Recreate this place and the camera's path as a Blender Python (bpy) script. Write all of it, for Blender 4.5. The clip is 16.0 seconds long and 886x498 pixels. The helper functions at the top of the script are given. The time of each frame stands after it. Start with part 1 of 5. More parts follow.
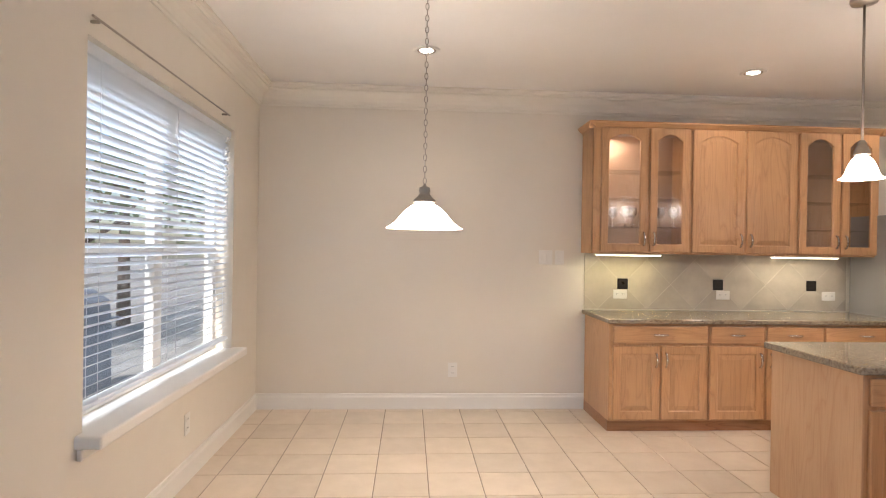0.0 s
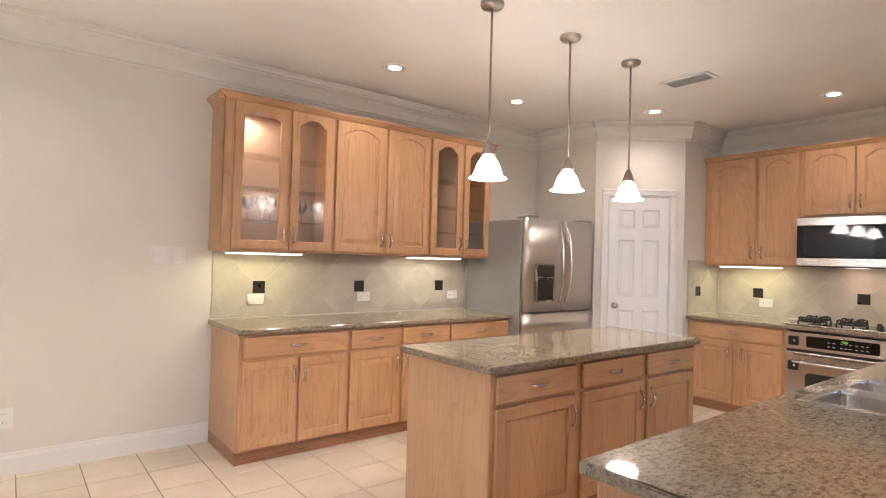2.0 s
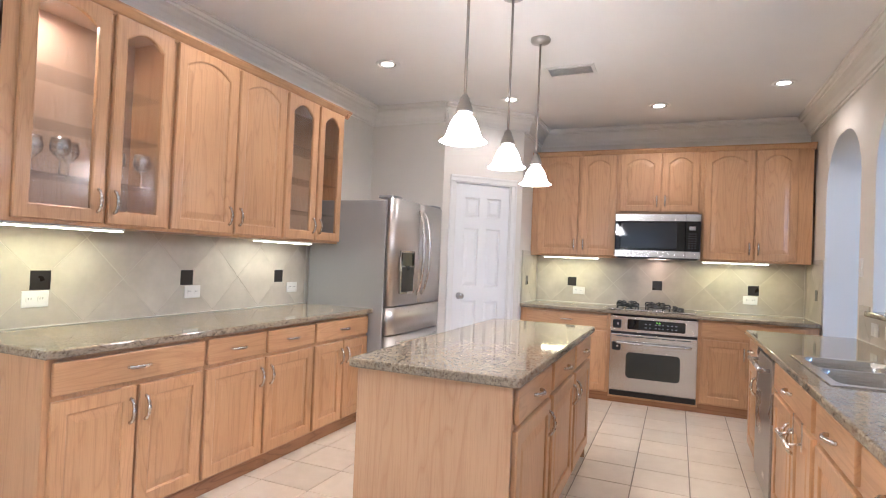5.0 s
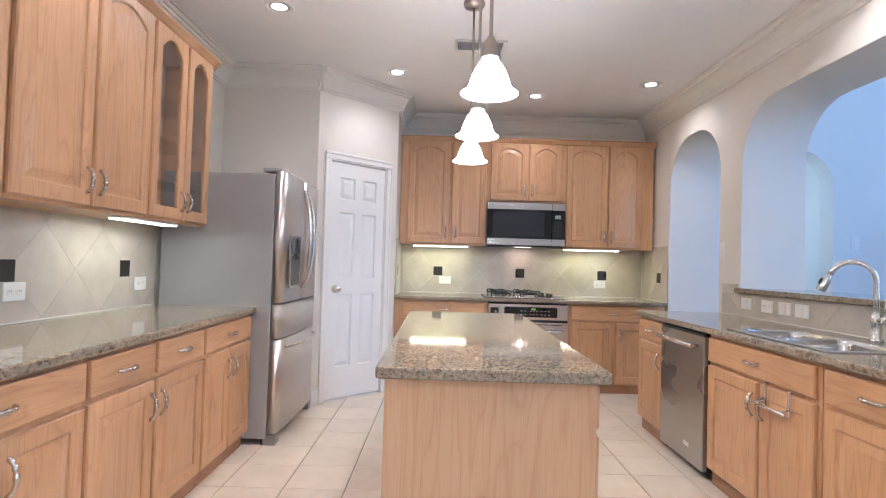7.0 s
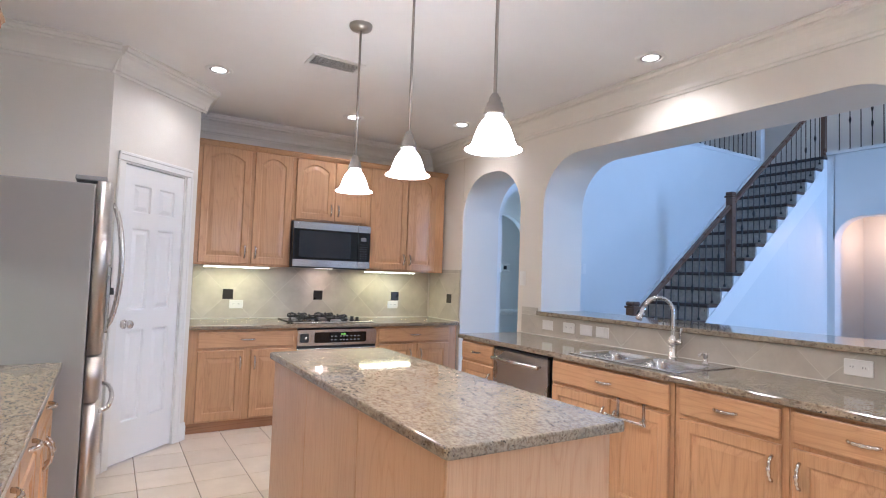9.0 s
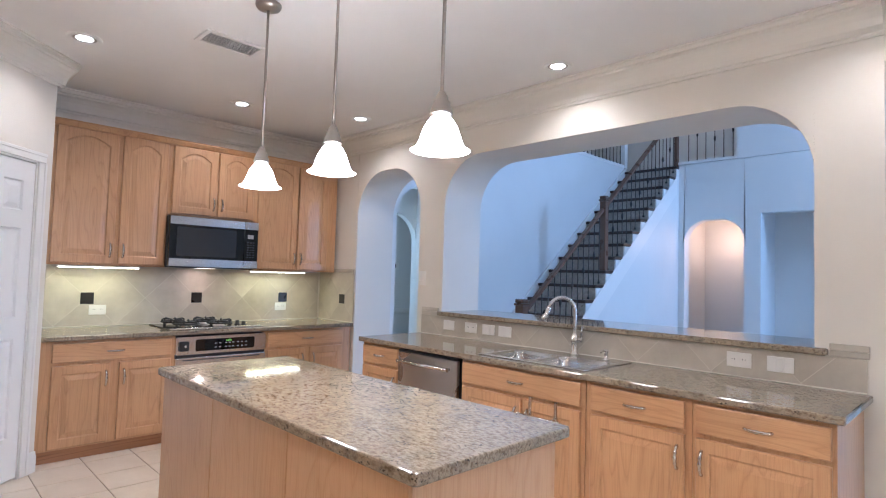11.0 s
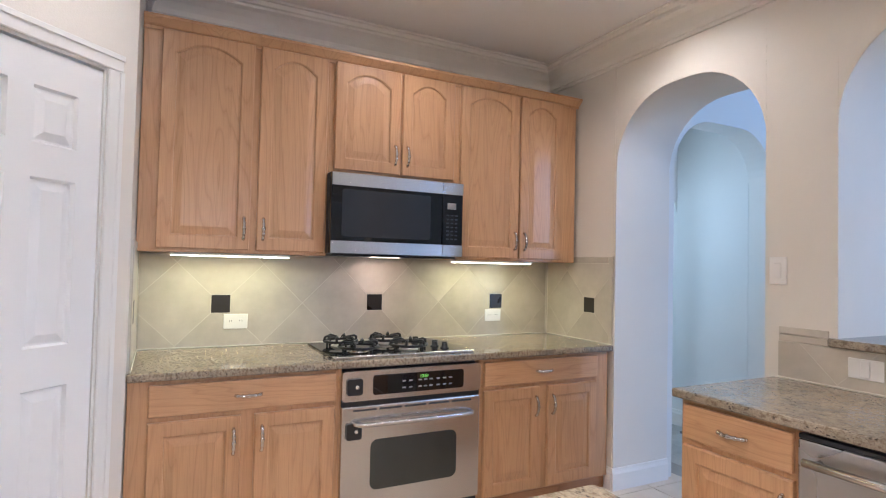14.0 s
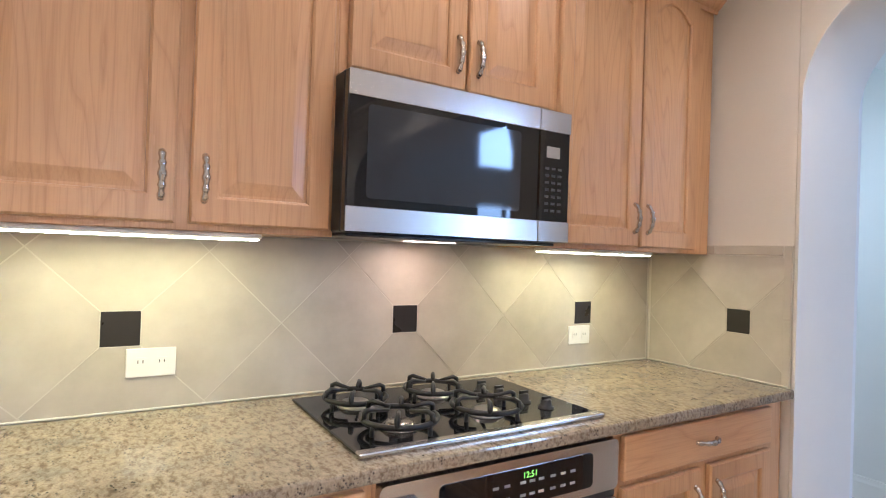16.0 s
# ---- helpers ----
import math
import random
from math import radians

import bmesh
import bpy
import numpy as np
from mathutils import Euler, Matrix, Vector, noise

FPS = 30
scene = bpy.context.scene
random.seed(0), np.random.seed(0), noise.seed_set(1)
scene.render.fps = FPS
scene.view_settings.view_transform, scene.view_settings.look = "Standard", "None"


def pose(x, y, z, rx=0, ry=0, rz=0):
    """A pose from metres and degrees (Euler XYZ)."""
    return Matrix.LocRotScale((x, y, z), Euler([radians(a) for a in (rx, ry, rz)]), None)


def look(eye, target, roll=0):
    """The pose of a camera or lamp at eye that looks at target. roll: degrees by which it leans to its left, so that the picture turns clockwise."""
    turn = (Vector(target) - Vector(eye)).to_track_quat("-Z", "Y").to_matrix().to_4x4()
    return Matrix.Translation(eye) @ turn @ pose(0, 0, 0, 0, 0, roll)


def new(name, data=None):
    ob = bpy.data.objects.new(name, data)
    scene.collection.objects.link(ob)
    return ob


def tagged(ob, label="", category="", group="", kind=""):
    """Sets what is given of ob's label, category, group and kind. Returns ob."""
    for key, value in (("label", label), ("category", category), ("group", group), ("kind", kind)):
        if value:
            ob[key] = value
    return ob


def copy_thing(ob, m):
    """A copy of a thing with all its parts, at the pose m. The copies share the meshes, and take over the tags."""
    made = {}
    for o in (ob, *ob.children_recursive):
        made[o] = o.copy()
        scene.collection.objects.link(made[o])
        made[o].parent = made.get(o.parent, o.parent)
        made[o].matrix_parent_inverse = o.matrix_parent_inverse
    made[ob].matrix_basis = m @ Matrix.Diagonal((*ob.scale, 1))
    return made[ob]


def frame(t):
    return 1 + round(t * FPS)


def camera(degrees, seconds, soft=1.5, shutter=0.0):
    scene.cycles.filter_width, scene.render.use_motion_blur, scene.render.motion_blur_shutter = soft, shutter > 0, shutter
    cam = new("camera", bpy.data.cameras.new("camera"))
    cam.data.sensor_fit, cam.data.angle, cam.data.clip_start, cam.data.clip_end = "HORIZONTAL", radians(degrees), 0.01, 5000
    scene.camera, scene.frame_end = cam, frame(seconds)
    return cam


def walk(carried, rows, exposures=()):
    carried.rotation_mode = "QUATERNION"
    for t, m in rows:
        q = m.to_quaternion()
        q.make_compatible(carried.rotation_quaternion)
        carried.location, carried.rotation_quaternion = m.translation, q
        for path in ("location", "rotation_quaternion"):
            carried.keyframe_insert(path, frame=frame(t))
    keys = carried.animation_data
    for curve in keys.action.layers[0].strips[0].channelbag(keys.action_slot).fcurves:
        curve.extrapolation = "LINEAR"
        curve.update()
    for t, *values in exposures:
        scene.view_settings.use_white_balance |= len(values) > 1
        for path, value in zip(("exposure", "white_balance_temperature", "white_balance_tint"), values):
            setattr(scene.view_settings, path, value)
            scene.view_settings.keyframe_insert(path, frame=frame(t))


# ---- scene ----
cam = camera(77.5, 16.0, soft=1.1)
# seconds, eye, target, lean
PATH = [
    (0, (0.338, 0.323, 1.411), (0.458, 2.319, 1.406), 0.9),
    (0.5, (0.434, 0.468, 1.389), (0.762, 2.441, 1.392), 1.3),
    (1, (0.562, 0.603, 1.406), (1.258, 2.478, 1.407), 1.7),
    (1.5, (0.621, 0.811, 1.391), (1.626, 2.54, 1.415), 1.5),
    (2, (0.693, 0.917, 1.372), (1.934, 2.485, 1.407), 1.6),
    (2.5, (0.674, 1.013, 1.353), (2.123, 2.391, 1.395), 1.4),
    (3, (0.639, 1.150, 1.385), (2.21, 2.37, 1.409), 1.6),
    (5.3, (0.503, 2.283, 1.299), (2.377, 2.981, 1.332), 2.0),
    (5.5, (0.541, 2.315, 1.304), (2.439, 2.944, 1.333), 1.7),
    (6, (0.547, 2.601, 1.262), (2.51, 2.981, 1.298), 1.8),
    (6.5, (0.658, 2.912, 1.215), (2.652, 3.07, 1.254), 1.8),
    (7, (0.761, 3.217, 1.207), (2.76, 3.211, 1.257), 1.7),
    (7.5, (0.833, 3.51, 1.221), (2.813, 3.24, 1.301), 1.9),
    (8, (0.971, 3.742, 1.246), (2.891, 3.192, 1.344), 1.8),
    (8.5, (1.011, 4.041, 1.313), (2.831, 3.218, 1.413), 1.8),
    (9, (1.123, 4.198, 1.355), (2.833, 3.166, 1.453), 2.0),
    (9.5, (1.229, 4.329, 1.359), (2.843, 3.152, 1.452), 1.8),
    (10, (1.275, 4.389, 1.351), (2.788, 3.085, 1.452), 1.5),
    (10.2, (1.26, 4.442, 1.359), (2.738, 3.099, 1.462), 1.7),
    (11.2, (1.42, 4.30, 1.39), (2.844, 2.896, 1.486), 1.7),
    (12.3, (1.965, 4.023, 1.402), (3.511, 2.756, 1.475), 2.0),
    (12.5, (2.128, 3.897, 1.412), (3.739, 2.714, 1.488), 1.5),
    (13, (2.555, 3.689, 1.386), (4.269, 2.659, 1.450), 1.4),
    (13.5, (3.002, 3.612, 1.384), (4.767, 2.674, 1.43), 1.5),
    (14, (3.381, 3.533, 1.349), (5.162, 2.625, 1.409), 1.3),
    (14.5, (3.797, 3.455, 1.322), (5.588, 2.563, 1.375), 1.4),
    (15, (4.156, 3.437, 1.300), (5.952, 2.55, 1.354), 1.4),
    (15.5, (4.501, 3.379, 1.311), (6.279, 2.465, 1.362), 1.4),
    (16, (4.797, 3.282, 1.348), (6.507, 2.245, 1.369), 1.9),
]
walk(cam, [(t, look(eye, target, lean)) for t, eye, target, lean in PATH],
     [(0.0, -0.23, 6740, 14), (1.5, -0.10, 6560, 14), (3.0, 0.23, 6080, 12), (5.5, 0.26, 5450, 11), (7.0, 0.22, 5310, 11), (9.0, 0.18, 5290, 11),
      (10.2, 0.17, 5290, 11), (12.5, -0.10, 5320, 11), (13.2, -0.03, 5390, 11), (14.5, 0.24, 5560, 11), (16.0, 0.36, 5740, 12)])

# ---- plan ----
N, E, S, W = 5.0, 6.5, 1.12, -0.93      # tile face north and east, arch wall, window wall
SB = 0.66                               # far face of the arch wall
CEIL, TALL = 2.74, 5.3
LE, LS = 5.87, -4.45                    # living room: east wall, south wall
COUNTER = 0.897
FZ = 0.04                               # level of the tiled floor


# ---- world and light ----
def make_world():
    world = bpy.data.worlds.new("world")
    scene.world = world
    world.use_nodes = True
    nt = world.node_tree
    sky = nt.nodes.new("ShaderNodeTexSky")
    sky.sky_type = "NISHITA"
    sky.sun_disc = False
    sky.sun_elevation, sky.sun_rotation = radians(45), radians(190)
    nt.links.new(sky.outputs[0], nt.nodes["Background"].inputs[0])
    nt.nodes["Background"].inputs[1].default_value = 0.15


def lamp(name, kind, m, energy, color, **more):
    data = bpy.data.lights.new(name, kind)
    data.energy, data.color = energy, color
    if kind == "AREA":
        data.shape = more.get("shape", "RECTANGLE")
        data.size, data.size_y = more["size"], more.get("size_y", more["size"])
        data.spread = more.get("spread", math.pi)
    elif kind == "SUN":
        data.angle = more["angle"]
    else:
        data.shadow_soft_size = more["size"]
        if kind == "SPOT":
            data.spot_size, data.spot_blend = more["cone"], more.get("blend", 0.6)
    ob = new(name, data)
    ob.matrix_world = m
    return ob


WARM = (1.0, 0.84, 0.70)
BULB = (1.0, 0.87, 0.76)
TUBE = (1.0, 0.92, 0.42)
PINK = (1.0, 0.72, 0.56)
DAY = (0.42, 0.63, 1.0)

make_world()
lamp("sun", "SUN", look((-2.4, -14, 14), (0, 0, 0)), 5.0, (1.0, 0.95, 0.88), angle=radians(0.5))
# daylight at the openings
lamp("daylight_nook", "AREA", look((W - 1.1, 3.53, 3.3), (W, 3.53, 1.5)), 120, (0.72, 0.86, 1.0), size=1.6, size_y=1.0)
lamp("daylight_low", "AREA", look((W - 0.20, -3.2, 1.5), (3, -3.0, 1.2)), 104, DAY, size=1.4, size_y=1.6)
lamp("daylight_high", "AREA", look((W - 0.20, -3.2, 3.7), (3, -2.6, 1.8)), 168, DAY, size=1.4, size_y=1.4)
CANS = [(0.43, 4.05), (2.85, 4.26), (4.095, 4.25), (5.20, 3.615), (5.715, 2.405), (5.31, 1.515), (3.335, 1.42), (1.72, 1.55)]
for cx, cy in CANS:
    lamp("can_lamp", "SPOT", pose(cx, cy, CEIL - 0.012), 29, BULB, size=0.05, cone=radians(150), blend=0.8)
PENDANTS = [(2.682, 3.065), (3.333, 3.065), (3.972, 3.065)]
for cx, cy in PENDANTS:
    lamp("pendant_lamp", "POINT", pose(cx, cy, 1.84), 7, BULB, size=0.05)
NOOK = (0.41, 3.19)
lamp("nook_lamp", "POINT", pose(*NOOK, 1.58), 16, WARM, size=0.06)
TUBES_N = [(1.86, 2.40), (3.36, 3.92)]
TUBES_E = [(3.50, 2.95), (2.0, 1.45)]
for (a, b), tone in zip(TUBES_N, (TUBE, (1.0, 0.93, 0.70))):
    lamp("tube_lamp", "AREA", pose((a + b) / 2, N - 0.20, 1.364), 1.8, tone, size=b - a, size_y=0.05)
for a, b in TUBES_E:
    lamp("tube_lamp", "AREA", pose(E - 0.20, (a + b) / 2, 1.364, 0, 0, 90), 1.8, TUBE, size=a - b, size_y=0.05)
lamp("hood_lamp", "AREA", pose(E - 0.16, 2.40, 1.380), 0.8, PINK, size=0.10, size_y=0.05)
lamp("cabinet_lamp", "AREA", pose(2.06, N - 0.15, 2.37), 2.6, BULB, size=0.10)
lamp("niche_lamp", "POINT", pose(4.45, LS - 0.55, 2.1), 9, (1.0, 0.62, 0.42), size=0.1)
lamp("landing_lamp", "POINT", pose(5.4, -5.5, 4.7), 5, WARM, size=0.1)
lamp("gallery_lamp", "POINT", pose(6.7, -2.4, 4.8), 4, WARM, size=0.1)
# added fill lamps, out of sight; the hall has no window or fixture there
lamp("hall_fill", "AREA", look((6.32, 0.63, 1.75), (6.10, -0.42, 1.2)), 7, (0.66, 0.86, 1.0), size=0.4, size_y=1.0)
lamp("hall_fill_east", "AREA", look((6.95, 1.8, 1.8), (6.95, -0.4, 1.2)), 13, (0.62, 0.84, 1.0), size=0.28, size_y=1.6)


# ---- materials ----
def shader(name):
    m = bpy.data.materials.new(name)
    m.use_nodes = True
    return m, m.node_tree, m.node_tree.nodes["Principled BSDF"]


def node(nt, kind, **values):
    n = nt.nodes.new(kind)
    for key, value in values.items():
        n.inputs[key].default_value = value
    return n


def coords(nt, scale=(1, 1, 1), spread=0.0):
    """Object coordinates in metres, scaled, shifted for each object."""
    tc, mp = nt.nodes.new("ShaderNodeTexCoord"), nt.nodes.new("ShaderNodeMapping")
    mp.inputs["Scale"].default_value = scale
    nt.links.new(tc.outputs["Object"], mp.inputs["Vector"])
    if spread:
        info, mul = nt.nodes.new("ShaderNodeObjectInfo"), nt.nodes.new("ShaderNodeMath")
        mul.operation, mul.inputs[1].default_value = "MULTIPLY", spread
        nt.links.new(info.outputs["Random"], mul.inputs[0])
        cb = nt.nodes.new("ShaderNodeCombineXYZ")
        for k in range(3):
            nt.links.new(mul.outputs[0], cb.inputs[k])
        nt.links.new(cb.outputs[0], mp.inputs["Location"])
    return mp.outputs[0]


def ramp(nt, source, stops):
    r = nt.nodes.new("ShaderNodeValToRGB")
    while len(r.color_ramp.elements) < len(stops):
        r.color_ramp.elements.new(0.5)
    for e, (at, c) in zip(r.color_ramp.elements, stops):
        e.position, e.color = at, (*c, 1)
    nt.links.new(source, r.inputs[0])
    return r.outputs[0]


def mix(nt, a, b, factor, kind="MIX"):
    n = nt.nodes.new("ShaderNodeMix")
    n.data_type, n.blend_type = "RGBA", kind
    for socket, value in ((n.inputs[0], factor), (n.inputs[6], a), (n.inputs[7], b)):
        if isinstance(value, bpy.types.NodeSocket):
            nt.links.new(value, socket)
        else:
            socket.default_value = value if isinstance(value, float) else (*value, 1)
    return n.outputs[2]


def noise_of(nt, vec, scale, detail=3.0, rough=0.5, distortion=0.0):
    n = node(nt, "ShaderNodeTexNoise", Scale=scale, Detail=detail, Roughness=rough, Distortion=distortion)
    nt.links.new(vec, n.inputs["Vector"])
    return n.outputs[0]


def bumped(nt, bsdf, height, strength, distance=0.002):
    b = node(nt, "ShaderNodeBump", Strength=strength, Distance=distance)
    nt.links.new(height, b.inputs["Height"])
    nt.links.new(b.outputs[0], bsdf.inputs["Normal"])


def paint(name, c, rough=0.55, vary=0.05, bump=0.25, grain=140.0, metal=0.0, spread=5.0, blotch=1.6):
    """A coated or plain surface: fine relief, and slow changes of tone."""
    m, nt, b = shader(name)
    v = coords(nt, spread=spread)
    slow, fine = noise_of(nt, v, blotch, 4.0), noise_of(nt, v, grain, 2.0)
    lo, hi = tuple(x * (1 - vary) for x in c), tuple(min(1, x * (1 + vary)) for x in c)
    col = ramp(nt, slow, [(0.3, lo), (0.7, hi)])
    nt.links.new(col, b.inputs["Base Color"])
    b.inputs["Metallic"].default_value = metal
    r = node(nt, "ShaderNodeMapRange")
    for k, x in (("From Min", 0.3), ("From Max", 0.7), ("To Min", rough * 0.85), ("To Max", min(1, rough * 1.15))):
        r.inputs[k].default_value = x
    nt.links.new(noise_of(nt, v, blotch * 6, 3.0), r.inputs["Value"])
    nt.links.new(r.outputs[0], b.inputs["Roughness"])
    if bump:
        bumped(nt, b, fine, bump)
    return m


def oak(name, along, light=(0.590, 0.353, 0.183), dark=(0.500, 0.286, 0.141)):
    """Honey oak: drawn-out rings with arches, fine pores, clear satin coat."""
    m, nt, b = shader(name)
    squeeze = {"z": (1, 1, 0.10), "x": (0.10, 1, 1)}[along]
    pores = {"z": (260, 260, 7), "x": (7, 260, 260)}[along]
    v = coords(nt, squeeze, spread=30.0)
    body = noise_of(nt, v, 6.5, 2.0, 0.45, 0.4)
    mul = nt.nodes.new("ShaderNodeMath")
    mul.operation, mul.inputs[1].default_value = "MULTIPLY", 13.0
    nt.links.new(body, mul.inputs[0])
    fr = nt.nodes.new("ShaderNodeMath")
    fr.operation = "FRACT"
    nt.links.new(mul.outputs[0], fr.inputs[0])
    rings = ramp(nt, fr.outputs[0], [(0.0, dark), (0.18, light), (0.75, light), (1.0, tuple(0.5 * (x + y) for x, y in zip(dark, light)))])
    slow = noise_of(nt, coords(nt, (1, 1, 0.5), spread=17.0), 2.2, 3.0)
    tone = mix(nt, rings, ramp(nt, slow, [(0.3, (0.88, 0.84, 0.80)), (0.7, (1.06, 1.03, 1.0))]), 1.0, "MULTIPLY")
    flecks = noise_of(nt, coords(nt, pores, spread=9.0), 1.0, 2.0, 0.6)
    col = mix(nt, tone, ramp(nt, flecks, [(0.34, (0.74, 0.66, 0.58)), (0.54, (1, 1, 1))]), 0.34, "MULTIPLY")
    nt.links.new(col, b.inputs["Base Color"])
    b.inputs["Roughness"].default_value = 0.38
    b.inputs["Coat Weight"].default_value = 0.25
    b.inputs["Coat Roughness"].default_value = 0.22
    bumped(nt, b, flecks, 0.12, 0.001)
    return m


def granite(name):
    """Polished beige granite: soft clouds, small drawn-out brown flecks, pale grains and black specks."""
    m, nt, b = shader(name)
    v = coords(nt)
    drawn = coords(nt, (0.62, 1.15, 1.0))
    clouds = noise_of(nt, v, 7.0, 4.0, 0.6, 0.5)
    col = ramp(nt, clouds, [(0.30, (0.25, 0.22, 0.175)), (0.46, (0.345, 0.293, 0.22)), (0.58, (0.305, 0.255, 0.19)), (0.74, (0.24, 0.215, 0.18))])
    grains = noise_of(nt, drawn, 75.0, 3.0, 0.6, 0.3)
    col = mix(nt, col, ramp(nt, grains, [(0.33, (0.40, 0.33, 0.26)), (0.43, (0.72, 0.66, 0.58)), (0.52, (0.97, 0.95, 0.92)), (0.62, (1.05, 1.03, 0.99)), (0.72, (1.22, 1.20, 1.15))]), 0.86, "MULTIPLY")
    fine = noise_of(nt, v, 210.0, 2.0, 0.6)
    col = mix(nt, col, ramp(nt, fine, [(0.36, (0.66, 0.60, 0.54)), (0.50, (1, 1, 1)), (0.68, (1.14, 1.12, 1.08))]), 0.55, "MULTIPLY")
    vo = node(nt, "ShaderNodeTexVoronoi", Scale=120.0)
    nt.links.new(drawn, vo.inputs["Vector"])
    specks = ramp(nt, vo.outputs["Distance"], [(0.26, (0, 0, 0)), (0.38, (1, 1, 1))])
    keep = ramp(nt, noise_of(nt, drawn, 34.0, 2.0), [(0.55, (1, 1, 1)), (0.62, (0, 0, 0))])
    col = mix(nt, (0.055, 0.044, 0.034), col, mix(nt, specks, (1.0, 1.0, 1.0), keep))
    nt.links.new(col, b.inputs["Base Color"])
    b.inputs["Roughness"].default_value = 0.06
    b.inputs["Specular IOR Level"].default_value = 0.5
    return m


def brushed(name, c, rough, axis="x", metal=1.0):
    m, nt, b = shader(name)
    s = {"x": (2, 400, 400), "z": (400, 400, 2), "y": (400, 2, 400)}[axis]
    f = noise_of(nt, coords(nt, s, spread=3.0), 1.0, 2.0)
    col = ramp(nt, f, [(0.3, tuple(x * 0.98 for x in c)), (0.7, tuple(min(1, x * 1.02) for x in c))])
    nt.links.new(col, b.inputs["Base Color"])
    b.inputs["Metallic"].default_value = metal
    r = node(nt, "ShaderNodeMapRange")
    for k, x in (("From Min", 0.3), ("From Max", 0.7), ("To Min", rough * 0.97), ("To Max", rough * 1.03)):
        r.inputs[k].default_value = x
    nt.links.new(f, r.inputs["Value"])
    nt.links.new(r.outputs[0], b.inputs["Roughness"])
    return m


def glass(name, tint=(1, 1, 1), rough=0.0, thin=True, sheen=0.04, polish=0.02):
    m, nt, b = shader(name)
    b.inputs["Base Color"].default_value = (*tint, 1)
    b.inputs["Roughness"].default_value = rough
    b.inputs["Transmission Weight"].default_value = 1.0
    b.inputs["IOR"].default_value = 1.45
    if thin:
        out = nt.nodes["Material Output"]
        clear, gloss, lw, mx = (nt.nodes.new(k) for k in ("ShaderNodeBsdfTransparent", "ShaderNodeBsdfGlossy", "ShaderNodeLayerWeight", "ShaderNodeMixShader"))
        steep, gain = nt.nodes.new("ShaderNodeMath"), nt.nodes.new("ShaderNodeMath")
        steep.operation, steep.inputs[1].default_value = "POWER", 5.0
        gain.operation, gain.inputs[1].default_value, gain.inputs[2].default_value = "MULTIPLY_ADD", 0.9, sheen
        lw.inputs[0].default_value = 0.5
        nt.links.new(lw.outputs["Facing"], steep.inputs[0])
        nt.links.new(steep.outputs[0], gain.inputs[0])
        clear.inputs[0].default_value = (*tint, 1)
        gloss.inputs["Roughness"].default_value = polish
        nt.links.new(gain.outputs[0], mx.inputs[0])
        nt.links.new(clear.outputs[0], mx.inputs[1])
        nt.links.new(gloss.outputs[0], mx.inputs[2])
        nt.links.new(mx.outputs[0], out.inputs["Surface"])
    return m


def glow(name, c, strength):
    m, nt, b = shader(name)
    b.inputs["Base Color"].default_value = (*c, 1)
    b.inputs["Emission Color"].default_value = (*c, 1)
    b.inputs["Emission Strength"].default_value = strength
    return m


def tile_clay(name, a, c, rough=0.32, scale=7.0, spread=40.0):
    """Mottled ceramic, each tile a little different."""
    m, nt, b = shader(name)
    v = coords(nt, spread=spread)
    info = nt.nodes.new("ShaderNodeObjectInfo")
    col = ramp(nt, noise_of(nt, v, scale, 5.0, 0.6), [(0.30, a), (0.70, c)])
    col = mix(nt, col, ramp(nt, info.outputs["Random"], [(0.0, (0.93, 0.92, 0.91)), (1.0, (1.05, 1.04, 1.03))]), 1.0, "MULTIPLY")
    nt.links.new(col, b.inputs["Base Color"])
    b.inputs["Roughness"].default_value = rough
    bumped(nt, b, noise_of(nt, v, 35.0, 3.0), 0.10, 0.001)
    return m


WALL = paint("wall_paint", (0.74, 0.69, 0.61), 0.6, 0.02, 0.30, 160)
WHITE = paint("trim_paint", (0.80, 0.78, 0.74), 0.35, 0.02, 0.06, 60)
CROWNP = paint("crown_paint", (0.765, 0.725, 0.65), 0.5, 0.02, 0.06, 60)
CEILING = paint("ceiling_paint", (0.84, 0.815, 0.78), 0.7, 0.02, 0.35, 120)
LIVING = paint("living_paint", (0.74, 0.73, 0.70), 0.6, 0.02, 0.25, 160)
OAK, OAKH = oak("oak_upright", "z"), oak("oak_level", "x")
# darker copy of the oak: shade low at the floor is put into the colour
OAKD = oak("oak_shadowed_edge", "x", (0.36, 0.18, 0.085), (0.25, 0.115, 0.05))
OAKP = oak("oak_panel", "z", (0.60, 0.385, 0.225), (0.545, 0.325, 0.180))
OAKI = oak("pale_interior_oak", "z", (0.63, 0.45, 0.315), (0.57, 0.395, 0.26))
STONE = granite("granite")
STEEL = brushed("stainless_level", (0.62, 0.61, 0.60), 0.26, "x")
SINKM = brushed("sink_steel", (0.58, 0.57, 0.55), 0.20, "x")
PULL = brushed("pull_nickel", (0.60, 0.57, 0.53), 0.22, "z")
STEELZ = brushed("stainless_upright", (0.55, 0.52, 0.49), 0.33, "z")
STEELDW = paint("stainless_dark", (0.47, 0.45, 0.43), 0.29, 0.01, 0.0, 300, 1.0, blotch=0.25)
GREY = paint("fridge_side", (0.30, 0.295, 0.29), 0.38, 0.03, 0.25, 300)
CHROME = brushed("satin_nickel", (0.70, 0.68, 0.65), 0.27, "z")
NICKEL = brushed("brushed_nickel", (0.42, 0.385, 0.345), 0.34, "z")
BLACKG = paint("black_glass", (0.008, 0.008, 0.009), 0.03, 0.02, 0.0)
MESHG = paint("mesh_window_glass", (0.030, 0.032, 0.037), 0.05, 0.04, 0.0)
